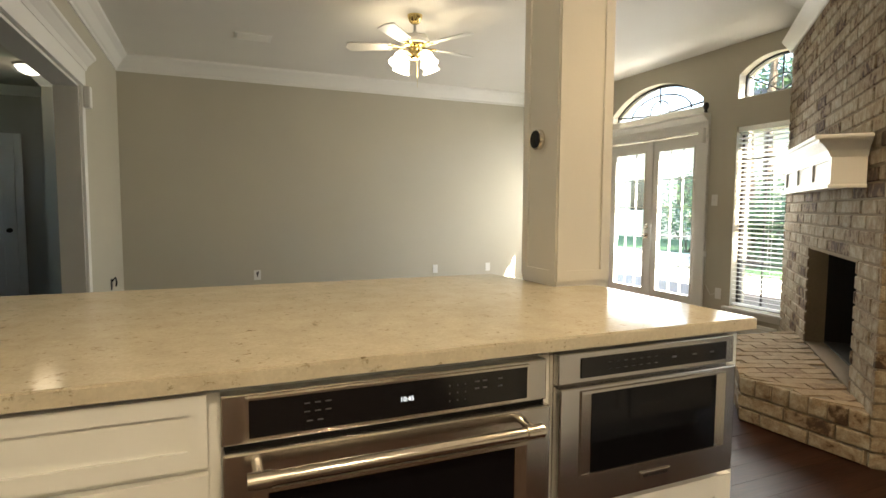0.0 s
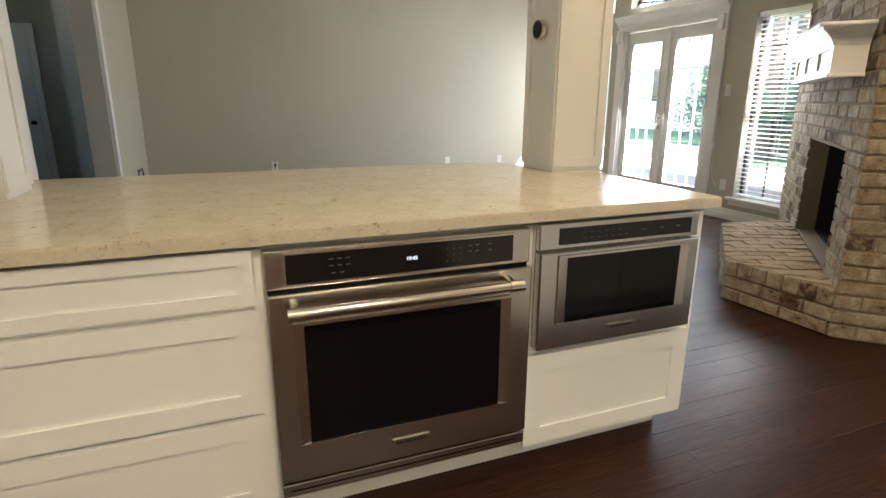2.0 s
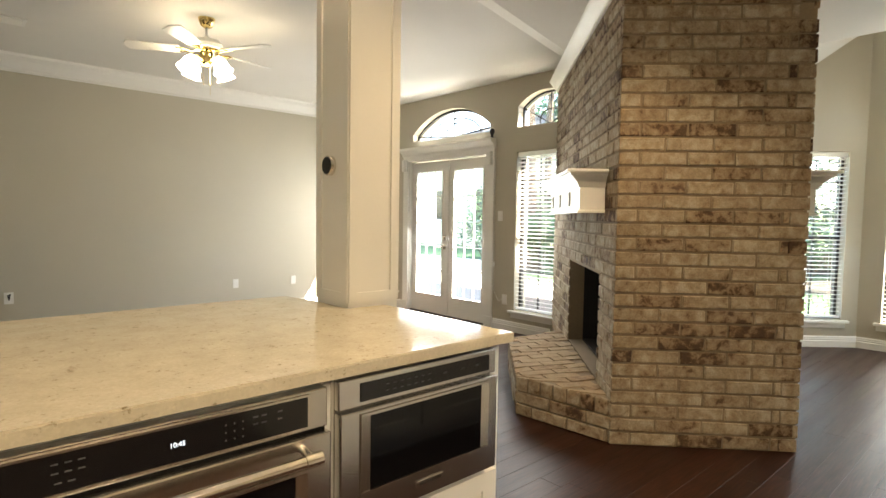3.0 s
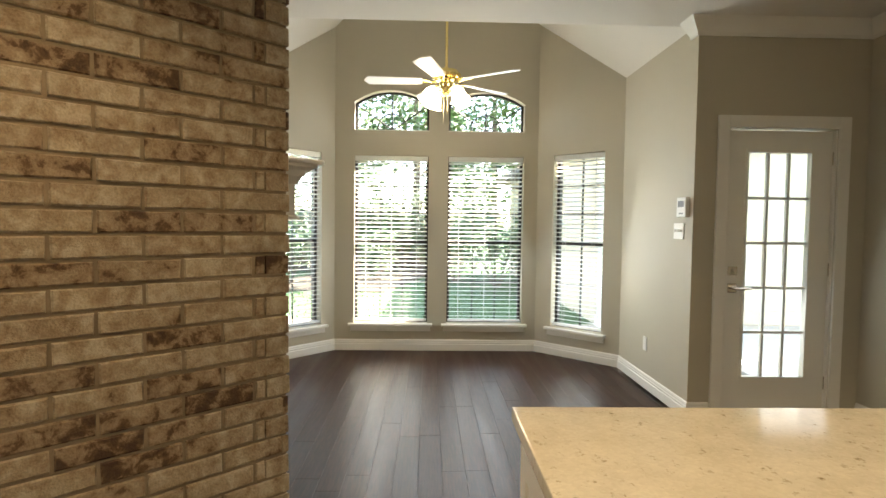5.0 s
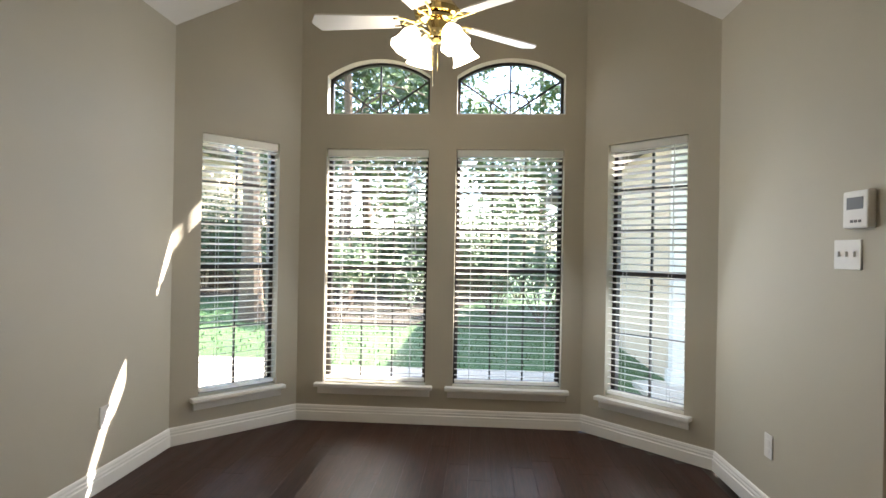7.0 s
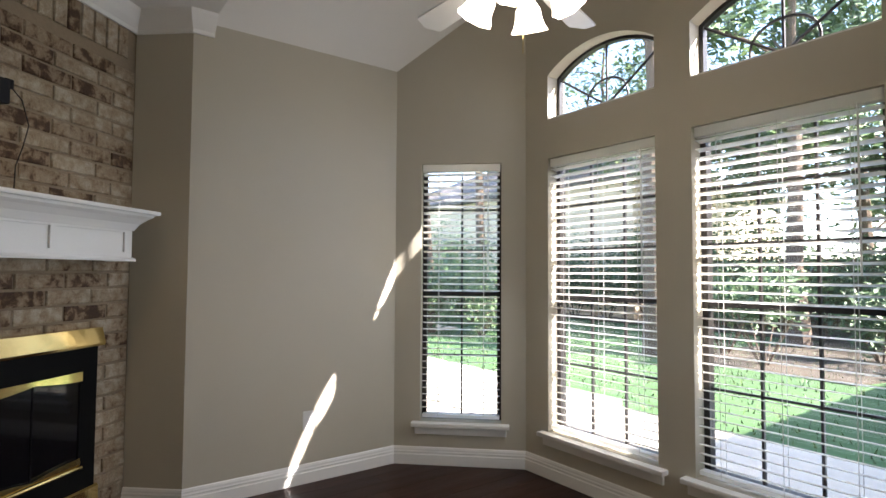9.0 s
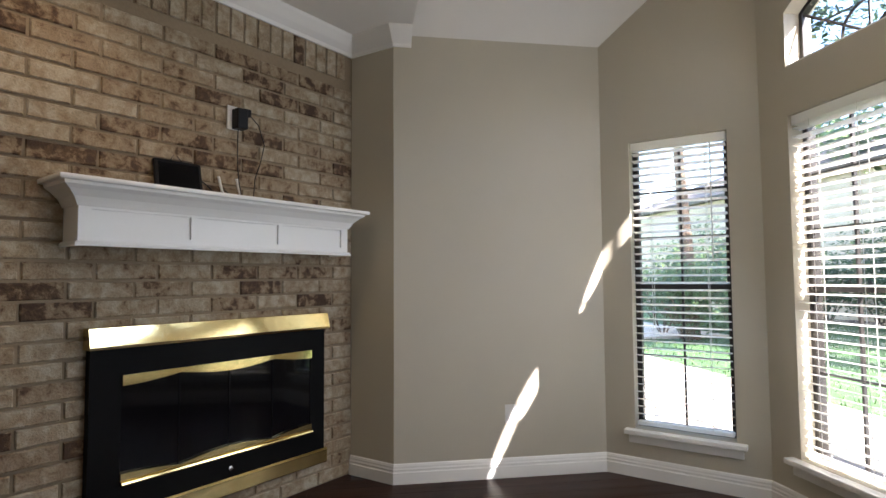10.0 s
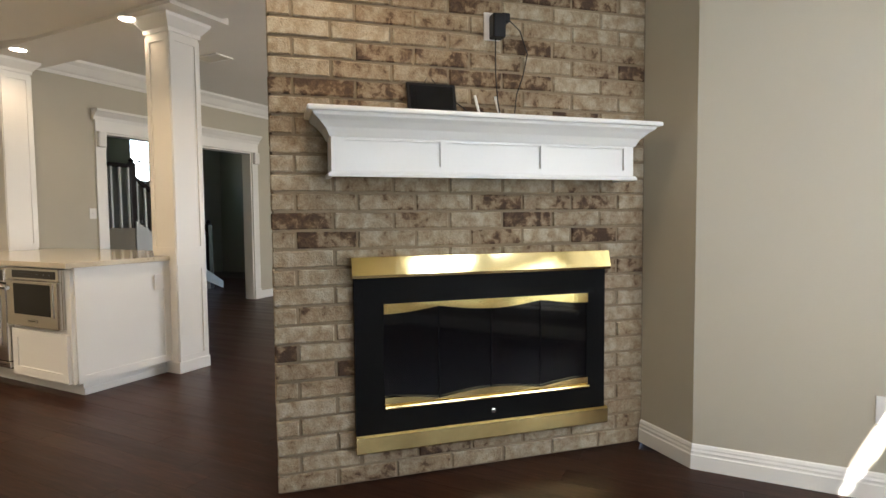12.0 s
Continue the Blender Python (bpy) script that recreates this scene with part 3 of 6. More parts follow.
# ---- windows ----
def window(name, m, w, z0, z1, cols, blind_drop=1.0, label="white-framed double-hung window with dark grid and raised slats", tilt=-0.19, slats=True):
    """A sash window in an opening: x along the wall from 0 to w, y outwards."""
    win = thing(name, label, "window", m, kind="structure")
    bm = bmesh.new()
    f = 0.03
    box(bm, 0, 0.085, z0, f, 0.135, z1)
    box(bm, w - f, 0.085, z0, w, 0.135, z1)
    box(bm, f, 0.085, z0, w - f, 0.135, z0 + f)
    box(bm, f, 0.085, z1 - f, w - f, 0.135, z1)
    part("window_frame", bm, BRONZE, win, "dark bronze frame")
    zm = (z0 + z1) / 2 - 0.02
    part("meeting_rail", boxed(f, 0.09, zm - 0.014, w - f, 0.13, zm + 0.014), BRONZE, win)
    for i in range(1, cols):
        x = f + (w - 2 * f) * i / cols
        part("muntin", boxed(x - 0.006, 0.098, z0 + f, x + 0.006, 0.116, z1 - f), BRONZE, win)
    for lo_, hi_ in ((z0 + f, zm - 0.02), (zm + 0.02, z1 - f)):
        zz = [lo_ + (hi_ - lo_) * i / 2 for i in (1,)] if lo_ < zm else [lo_ + (hi_ - lo_) * i / 3 for i in (1, 2)]
        for z in zz:
            part("muntin", boxed(f, 0.099, z - 0.006, w - f, 0.115, z + 0.006), BRONZE, win)
        p = part("pane", boxed(f, 0.105, lo_, w - f, 0.109, hi_), GLASS, win)
        p.visible_shadow = False
    sill = boxed(-0.055, -0.055, z0 - 0.03, w + 0.055, 0.085, z0 - 0.002, bevel=0.006)
    part("window_sill", sill, WHITE, win, "white wooden sill")
    part("apron", boxed(-0.035, -0.018, z0 - 0.085, w + 0.035, -0.001, z0 - 0.03, bevel=0.004), WHITE, win)
    if not slats:
        return win
    bl = thing("window_blind", "lowered white horizontal slat blind with cords", "blind", m, "slat blinds in the windows")
    part("headrail", boxed(0.008, 0.012, z1 - 0.055, w - 0.008, 0.062, z1 - 0.004, bevel=0.004), SLAT, bl)
    zb = z1 - (z1 - z0) * blind_drop + 0.02
    part("bottom_rail", boxed(0.012, 0.012, zb, w - 0.012, 0.062, zb + 0.022, bevel=0.004), SLAT, bl)
    me = bpy.data.meshes.new("slat")
    b2 = bmesh.new()
    n = 4
    rows = []
    for i in range(n + 1):
        y = -0.024 + 0.048 * i / n
        zc = 0.003 * (1 - (2 * i / n - 1) ** 2)
        rows.append([b2.verts.new((x, y, zc + dz)) for x in (0.012, w - 0.012) for dz in (-0.0014, 0.0014)])
    for r, s in zip(rows, rows[1:]):
        b2.faces.new((r[1], r[3], s[3], s[1]))
        b2.faces.new((r[0], s[0], s[2], r[2]))
        b2.faces.new((r[0], r[1], s[1], s[0]))
        b2.faces.new((r[2], s[2], s[3], r[3]))
    b2.faces.new((rows[0][0], rows[0][2], rows[0][3], rows[0][1]))
    b2.faces.new((rows[-1][0], rows[-1][1], rows[-1][3], rows[-1][2]))
    bmesh.ops.recalc_face_normals(b2, faces=b2.faces)
    b2.to_mesh(me)
    b2.free()
    me.materials.append(SLAT)
    pitch = 0.0445
    z = z1 - 0.075
    rr = random.Random(name)
    while z > zb + 0.03:
        o = new("slat", me)
        o.parent = bl
        o.location = (0, 0.037, z)
        o.rotation_euler = (tilt + rr.uniform(-0.03, 0.03), 0, 0)
        z -= pitch
    for x in ((0.12, w - 0.12) if w < 0.65 else (0.12, w / 2, w - 0.12)):
        part("ladder_cord", tube(bmesh.new(), [(x, 0.012, zb + 0.01), (x, 0.012, z1 - 0.05)], 0.0016, 5), CORD, bl)
        part("ladder_cord", tube(bmesh.new(), [(x, 0.062, zb + 0.01), (x, 0.062, z1 - 0.05)], 0.0016, 5), CORD, bl)
    part("tilt_wand", tube(bmesh.new(), [(0.09, 0.005, z1 - 0.05), (0.09, 0.004, z1 - 0.75)], 0.004, 6), PLASTIC, bl)
    return win


def transom(name, m, w, z0, zs, rise):
    """An arched window with a fan of dark bars."""
    win = thing(name, "arched transom window with dark fan-shaped bars", "window", m, kind="structure")
    top = arch(0, w, zs, rise)
    N = 18
    arc = [(w * i / N, top(w * i / N)) for i in range(N + 1)]
    bm = bmesh.new()
    loop_o = [(0, z0), (w, z0)] + arc[::-1]
    f = 0.022
    ti = arch(f, w - f, zs - f * 0.4, rise * 0.93)
    loop_i = [(f, z0 + f), (w - f, z0 + f)] + [(f + (w - 2 * f) * i / N, ti(f + (w - 2 * f) * i / N)) for i in range(N + 1)][::-1]
    rings = [[bm.verts.new((x, y, z)) for x, z in L] for L, y in ((loop_o, 0.09), (loop_i, 0.09), (loop_i, 0.13), (loop_o, 0.13))]
    n = len(loop_o)
    for r, s in zip(rings, rings[1:] + rings[:1]):
        for i in range(n):
            bm.faces.new((r[i], r[(i + 1) % n], s[(i + 1) % n], s[i]))
    bmesh.ops.recalc_face_normals(bm, faces=bm.faces)
    part("window_frame", bm, BRONZE, win)
    bm = bmesh.new()
    lo_, hi_ = [bm.verts.new((x, 0.104, z)) for x, z in loop_i], [bm.verts.new((x, 0.108, z)) for x, z in loop_i]
    bm.faces.new(lo_)
    bm.faces.new(hi_[::-1])
    p = part("pane", bm, GLASS, win)
    p.visible_shadow = False
    c = w / 2
    rb = 0.012 if w > 1.2 else 0.008        # wide lights have stouter bars
    part("muntin", tube(bmesh.new(), [(c, 0.106, z0 + f), (c, 0.106, top(c) - f)], rb, 6), BRONZE, win)
    part("muntin", tube(bmesh.new(), [(c, 0.106, z0 + f), (f, 0.106, zs - 0.015)], rb, 6), BRONZE, win)
    part("muntin", tube(bmesh.new(), [(c, 0.106, z0 + f), (w - f, 0.106, zs - 0.015)], rb, 6), BRONZE, win)
    r = min(0.15, w * 0.19)
    pts = [(c - r, 0.106, z0 + f)] + [(c - r * math.cos(t), 0.106, z0 + f + 0.05 + (r - 0.03) * math.sin(t)) for t in (i * math.pi / 10 for i in range(11))] + [(c + r, 0.106, z0 + f)]
    part("muntin", tube(bmesh.new(), pts, rb * 0.9, 6), BRONZE, win)
    if w > 1.2:
        part("muntin", tube(bmesh.new(), [(c - w * 0.33 * math.cos(t), 0.106, z0 + f + (top(c) - z0) * 0.64 * math.sin(t)) for t in (i * math.pi / 16 for i in range(17))], rb * 0.9, 6), BRONZE, win)
    part("window_sill", boxed(0.0, 0.002, z0 + 0.0005, w, 0.088, z0 + 0.008), WHITE, win)
    return win


ME = frame_at((XB, YCR), (XB, YCL))
for i, (a_, b_) in enumerate(CW):
    window("window_%d" % (1 + i), ME @ pose(a_, 0, 0), b_ - a_, 0.29, 2.04, 3)
    transom("window_%d" % (3 + i), ME @ pose(a_, 0, 0), b_ - a_, 2.295, 2.585, 0.125)
MS = frame_at((XS, YR), (XB, YCR))
window("window_5", MS @ pose(ow, 0, 0), 0.56, 0.29, 2.05, 2)
MN = frame_at((XB, YCL), (XS, YL))
window("window_6", MN @ pose(LB2 - 0.73, 0, 0), 0.55, 0.29, 2.05, 2)
MEW = frame_at((XE, E0), (XE, YB))
window("window_7", MEW @ pose(3.27 - E0, 0, 0), 0.76, 0.25, 2.055, 3)
window("window_8", MEW @ pose(6.23 - E0, 0, 0), 0.75, 0.25, 2.055, 3)
transom("window_9", MEW @ pose(3.27 - E0, 0, 0), 0.76, 2.325, 2.56, 0.14)
transom("window_10", MEW @ pose(4.46 - E0, 0, 0), 1.44, 2.325, 2.42, 0.27)
transom("window_11", MEW @ pose(6.23 - E0, 0, 0), 0.75, 2.325, 2.56, 0.14)


# ---- doors ----
def glazed_leaf(parent, x0, x1, y0, y1, z0, z1, side, bottom, topr, cols, rows, handle_x, name="leaf", bars=WHITE, bar=0.009):
    """A door leaf with a glazed field and bars, in wall axes."""
    bm = bmesh.new()
    gx0, gx1, gz0, gz1 = x0 + side, x1 - side, z0 + bottom, z1 - topr
    box(bm, x0, y0, z0, gx0, y1, z1)
    box(bm, gx1, y0, z0, x1, y1, z1)
    box(bm, gx0, y0, z0, gx1, y1, gz0)
    box(bm, gx0, y0, gz1, gx1, y1, z1)
    leaf = part(name, bm, WHITE, parent, "white painted glazed leaf")
    b3 = bmesh.new()
    for q in ((gx0 - 0.02, gz0 - 0.02, gx1 + 0.02, gz0), (gx0 - 0.02, gz1, gx1 + 0.02, gz1 + 0.02), (gx0 - 0.02, gz0, gx0, gz1), (gx1, gz0, gx1 + 0.02, gz1)):
        box(b3, q[0], y0 - 0.008, q[1], q[2], y0 + 0.002, q[3])
    part("glazing_bead", b3, WHITE, leaf)
    ym = (y0 + y1) / 2
    p = part("pane", boxed(gx0, ym - 0.002, gz0, gx1, ym + 0.002, gz1), GLASS, leaf)
    p.visible_shadow = False
    for i in range(1, cols):
        x = gx0 + (gx1 - gx0) * i / cols
        part("glazing_bar", boxed(x - bar, ym - 0.012, gz0, x + bar, ym + 0.012, gz1), bars, leaf)
    for i in range(1, rows):
        z = gz0 + (gz1 - gz0) * i / rows
        part("glazing_bar", boxed(gx0, ym - 0.011, z - bar, gx1, ym + 0.011, z + bar), bars, leaf)
    if handle_x is not None:
        for z, lever in ((1.035, False), (0.915, True)):
            b4 = boxed(handle_x - 0.032, y0 - 0.012, z - 0.032, handle_x + 0.032, y0, z + 0.032, bevel=0.004)
            rose = part("deadbolt" if not lever else "door_handle", b4, CHROME, leaf, "square satin nickel plate")
            if lever:
                dirx = 1 if handle_x < (x0 + x1) / 2 else -1
                tb = tube(bmesh.new(), [(handle_x, y0 - 0.01, z), (handle_x, y0 - 0.05, z), (handle_x + dirx * 0.02, y0 - 0.055, z), (handle_x + dirx * 0.11, y0 - 0.055, z)], 0.009, 8)
                part("lever", tb, CHROME, rose)
            else:
                part("turn", boxed(handle_x - 0.005, y0 - 0.03, z - 0.016, handle_x + 0.005, y0 - 0.012, z + 0.016, bevel=0.002), CHROME, rose)
    return leaf


def casing(parent, x0, x1, z1, w=0.085, name="casing"):
    for q in ((x0 - w, 0.0, x0, z1 + w), (x1, 0.0, x1 + w, z1 + w), (x0, z1, x1, z1 + w)):
        bm = boxed(q[0], -0.02, q[1], q[2], -0.001, q[3], bevel=0.004)
        part(name, bm, WHITE, parent)


MD = frame_at((XD, YS), (XD, YR))
door = thing("door_1", "white glazed back door with fifteen panes and nickel lever", "door", MD, kind="structure")
glazed_leaf(door, 0.227, 0.963, 0.03, 0.07, 0.015, 2.005, 0.148, 0.275, 0.15, 3, 5, 0.905)
casing(door, 0.215, 0.975, 2.02, 0.08)
part("threshold", boxed(0.215, 0.02, 0.0, 0.975, 0.15, 0.014), DARKWOOD, door)
for s_ in ((0.215, 0.226), (0.964, 0.975)):
    part("jamb", boxed(s_[0], 0.0, 0.0, s_[1], 0.155, 2.012), WHITE, door)
for z in (0.25, 1.05, 1.82):
    part("hinge", tube(bmesh.new(), [(0.223, 0.024, z - 0.045), (0.223, 0.024, z + 0.045)], 0.007, 8), CHROME, door)

fd = thing("door_2", "white double french doors with gridded glazing and headed casing", "door", MEW, kind="structure")
y_off = 4.47 - E0
glazed_leaf(fd, y_off + 0.015, y_off + 0.745, 0.05, 0.095, 0.015, 2.045, 0.11, 0.25, 0.135, 3, 5, None, bar=0.005)
glazed_leaf(fd, y_off + 0.755, y_off + 1.485, 0.05, 0.095, 0.015, 2.045, 0.11, 0.25, 0.135, 3, 5, y_off + 0.80, bar=0.005)
part("astragal", boxed(y_off + 0.725, 0.035, 0.015, y_off + 0.772, 0.05, 2.045, bevel=0.004), WHITE, fd)
for q in ((y_off - 0.11, y_off), (y_off + 1.5, y_off + 1.61)):
    part("casing", boxed(q[0], -0.022, 0.13, q[1], -0.001, 2.06, bevel=0.004), WHITE, fd)
    part("plinth", boxed(q[0] - 0.005, -0.03, 0.0, q[1] + 0.005, -0.001, 0.13, bevel=0.003), WHITE, fd)
    part("bracket", boxed(q[0] + 0.02, -0.07, 1.93, q[1] - 0.02, -0.022, 2.09, bevel=0.012), WHITE, fd)
part("head_board", boxed(y_off - 0.11, -0.024, 2.06, y_off + 1.61, -0.001, 2.20, bevel=0.003), WHITE, fd)
bm = sweep(bmesh.new(), [(y_off - 0.12, 0.0, 2.13), (y_off + 1.62, 0.0, 2.13)], [(0.001, 0), (0.03, 0), (0.04, 0.03), (0.085, 0.07), (0.10, 0.085), (0.10, 0.11), (0.001, 0.11)])
part("head_shelf", bm, WHITE, fd, "white moulded shelf over the doors")
for q in ((y_off, y_off + 0.014), (y_off + 1.486, y_off + 1.5)):
    part("jamb", boxed(q[0], 0.0, 0.0, q[1], 0.19, 2.06), WHITE, fd)
part("threshold", boxed(y_off, 0.02, 0.0, y_off + 1.5, 0.19, 0.014), DARKWOOD, fd)

# cased opening to the hall
MO = frame_at((XW, YB), (XW, YS))
op = thing("opening_trim", "white cased opening with moulded header and brackets", "door casing", MO, kind="structure")
s0, s1 = YB - OP1, YB - OP0
for q in ((s0 - 0.11, s0), (s1, s1 + 0.11)):
    part("casing", boxed(q[0], -0.022, 0.0, q[1], -0.001, 2.17, bevel=0.004), WHITE, op)
    part("plinth", boxed(q[0] - 0.006, -0.032, 0.0, q[1] + 0.006, -0.0005, 0.15, bevel=0.004), WHITE, op)
    part("bracket", boxed(q[0] + 0.01, -0.075, 2.0, q[1] - 0.01, -0.022, 2.17, bevel=0.014), WHITE, op)
for q in ((s0, s0 + 0.018), (s1 - 0.018, s1)):
    part("jamb", boxed(q[0], 0.0, 0.0, q[1], 0.165, 2.152), WHITE, op)
part("head_jamb", boxed(s0, 0.0, 2.152, s1, 0.165, 2.17), WHITE, op)
part("head_board", boxed(s0 - 0.11, -0.03, 2.172, s1 + 0.11, -0.001, 2.33, bevel=0.004), WHITE, op)
bm = sweep(bmesh.new(), [(s0 - 0.13, 0.0, 2.30), (s1 + 0.13, 0.0, 2.30)], [(0.001, 0), (0.035, 0), (0.045, 0.035), (0.09, 0.08), (0.105, 0.09), (0.105, 0.115), (0.001, 0.115)])
part("head_cornice", bm, WHITE, op)


# ---- peninsula ----
PX0, PX1, PY0, PY1, CZ = -0.93, 1.45, 1.215, 2.17, 0.908
pen = thing("peninsula_cabinet", "white painted peninsula cabinet with built-in ovens", "cabinet", group="kitchen base cabinets")
bm = bmesh.new()
box(bm, PX0, PY0 + 0.02, 0.10, PX1, PY1, 0.872)
part("body", bm, CABINET, pen)
part("toe_kick", boxed(PX0, PY0 + 0.085, 0.0, PX1 - 0.05, PY1 - 0.05, 0.10), CABINET, pen)
part("shoe_moulding", boxed(PX1 - 0.05, PY0 + 0.085, 0.0, PX1 - 0.036, PY1 - 0.05, 0.045, bevel=0.004), WHITE, pen)
bm = bmesh.new()
for q in ((PX0, 0.10, -0.80, 0.872), (-0.04, 0.10, -0.004, 0.856), (0.757, 0.10, 0.779, 0.856), (1.391, 0.10, PX1, 0.856), (-0.80, 0.866, PX1, 0.872), (0.0, 0.10, 0.755, 0.14), (-0.80, 0.385, -0.04, 0.425), (-0.80, 0.69, -0.04, 0.722), (-0.80, 0.10, -0.04, 0.12), (0.779, 0.10, 1.391, 0.460)):
    box(bm, q[0], PY0, q[1], q[2], PY0 + 0.0195, q[3])
part("face_frame", bm, CABINET, pen)


def shaker(name, parent, x0, z0, x1, z1, y, rail=0.062, material=None):
    """A shaker drawer front or door with a recessed panel, facing -y."""
    mat_ = material or CABINET
    bm = bmesh.new()
    d = 0.02
    for q in ((x0, z0, x0 + rail, z1), (x1 - rail, z0, x1, z1), (x0 + rail, z0, x1 - rail, z0 + rail), (x0 + rail, z1 - rail, x1 - rail, z1)):
        box(bm, q[0], y - d, q[1], q[2], y, q[3])
    box(bm, x0 + rail, y - d + 0.008, z0 + rail, x1 - rail, y, z1 - rail)
    bmesh.ops.remove_doubles(bm, verts=bm.verts, dist=1e-5)
    return part(name, bm, mat_, parent)


YF = PY0 - 0.001
for z0_, z1_ in ((0.115, 0.396), (0.412, 0.698), (0.714, 0.860)):
    shaker("drawer_front", pen, -0.795, z0_, -0.028, z1_, YF, 0.058 if z1_ < 0.75 else 0.036)
shaker("drawer_front", pen, 0.766, 0.104, 1.425, 0.432, YF, 0.062)
# end panel with flat rails, light switch beside the column
MX = Matrix(((0, -1, 0, PX1), (1, 0, 0, 0), (0, 0, 1, 0), (0, 0, 0, 1)))
ep = shaker("end_panel", pen, PY0 + 0.02, 0.10, 1.93, 0.872, 0.0, 0.05)
ep.matrix_local = MX

top = bmesh.new()
prism(top, [(PX0, 1.175), (1.482, 1.175), (1.482, 1.928), (1.283, 1.928), (1.283, 2.20), (1.25, 2.43), (PX0, 2.43)], 0.874, CZ)
bmesh.ops.bevel(top, geom=[e for e in top.edges if all(v.co.z > CZ - 0.001 for v in e.verts)], offset=0.004, segments=2, affect="EDGES")
ct = part("countertop", top, QUARTZ)
tagged(ct, "polished cream speckled quartz peninsula countertop", "countertop")

oven = thing("wall_oven", "stainless steel built-in oven with black glass door", "oven")
oy = 1.198
part("control_frame", boxed(-0.003, oy - 0.006, 0.750, 0.756, oy + 0.03, 0.853, bevel=0.003), STEEL, oven)
disp = part("control_panel", boxed(0.049, oy - 0.010, 0.762, 0.697, oy - 0.006, 0.840), PANEL, oven, "black glass control panel with clock")
for q in ((0.043, 0.757, 0.703, 0.762), (0.043, 0.840, 0.703, 0.845), (0.043, 0.762, 0.049, 0.840), (0.697, 0.762, 0.703, 0.840)):
    part("panel_trim", boxed(q[0], oy - 0.0115, q[1], q[2], oy - 0.005, q[3]), CHROME, oven)


def words(text, size, m, material, parent, name="writing"):
    cu = bpy.data.curves.new(name, "FONT")
    cu.body, cu.size, cu.extrude = text, size, 0.0004
    cu.align_x, cu.align_y = "CENTER", "CENTER"
    tmp = bpy.data.objects.new(name, cu)
    scene.collection.objects.link(tmp)
    me = bpy.data.meshes.new_from_object(tmp.evaluated_get(bpy.context.evaluated_depsgraph_get()))
    bpy.data.objects.remove(tmp)
    me.materials.clear()
    me.materials.append(material)
    ob = new(name, me)
    ob.parent = parent
    ob.matrix_local = m
    return ob


words("10:45", 0.015, pose(0.385, oy - 0.0112, 0.800, 90, 0, 0), DIGITS, disp, "clock_digits")
for x, z in [(0.165 + i * 0.022, 0.820) for i in range(3)] + [(0.165 + i * 0.022, 0.802) for i in range(3)] + [(0.17, 0.782), (0.192, 0.782)]:
    part("key_print", boxed(x - 0.006, oy - 0.0108, z - 0.0014, x + 0.006, oy - 0.010, z + 0.0014), KEYPRINT, disp)
for i in range(3):
    for j in range(3):
        part("key_print", boxed(0.488 + i * 0.02, oy - 0.0108, 0.779 + j * 0.018, 0.491 + i * 0.02, oy - 0.010, 0.783 + j * 0.018), KEYPRINT, disp)
for x, z in ((0.56, 0.820), (0.581, 0.820), (0.56, 0.803), (0.581, 0.803), (0.622, 0.820), (0.622, 0.802)):
    part("key_print", boxed(x - 0.006, oy - 0.0108, z - 0.0022, x + 0.006, oy - 0.010, z + 0.0022), KEYPRINT, disp)
dr = part("oven_door", boxed(-0.002, oy - 0.03, 0.192, 0.755, oy + 0.015, 0.742, bevel=0.005), STEEL, oven, "brushed stainless steel door")
part("oven_window", boxed(0.084, oy - 0.0335, 0.309, 0.652, oy - 0.0295, 0.655), BLACKGLASS, dr, "black glass window")
# polished bevel round the window, wider at the sides
for q, sl in (((0.056, 0.301, 0.684, 0.309), 0), ((0.056, 0.655, 0.684, 0.663), 0), ((0.056, 0.309, 0.084, 0.655), 1), ((0.652, 0.309, 0.684, 0.655), -1)):
    bm = boxed(q[0], oy - 0.0365, q[1], q[2], oy - 0.0295, q[3])
    for v in bm.verts:
        if v.co.y < oy - 0.033 and sl and (v.co.x - (q[0] + q[2]) / 2) * sl > 0:
            v.co.y = oy - 0.031
    part("window_trim", bm, CHROME, dr)
hb = part("handle", tube(bmesh.new(), [(0.040, oy - 0.085, 0.708), (0.692, oy - 0.085, 0.708)], 0.0145, 20), CHROME, dr, "round satin steel bar handle")
smooth(hb)
for x in (0.062, 0.672):
    smooth(part("handle_end", tube(bmesh.new(), [(x - 0.022, oy - 0.085, 0.708), (x + 0.022, oy - 0.085, 0.708)], 0.0175, 20), CHROME, hb))
    smooth(part("handle_post", tube(bmesh.new(), [(x, oy - 0.085, 0.710), (x, oy - 0.055, 0.714), (x, oy - 0.028, 0.718)], 0.011, 12), CHROME, hb))
bd = part("badge", boxed(0.312, oy - 0.035, 0.237, 0.428, oy - 0.029, 0.262, bevel=0.002), CHROME, dr, "small metal nameplate")
for i in range(9):
    part("badge_print", boxed(0.324 + i * 0.0105, oy - 0.0356, 0.245, 0.331 + i * 0.0105, oy - 0.035, 0.254), BLACKPLASTIC, bd)
part("bottom_vent", boxed(-0.002, oy - 0.024, 0.142, 0.755, oy + 0.012, 0.184, bevel=0.005), STEEL, oven)
part("vent_slot", boxed(0.02, oy - 0.0255, 0.160, 0.733, oy - 0.024, 0.164), BLACKMETAL, oven)
part("cavity_gap", boxed(0.001, oy + 0.0, 0.13, 0.752, oy + 0.018, 0.849), BLACKMETAL, oven)

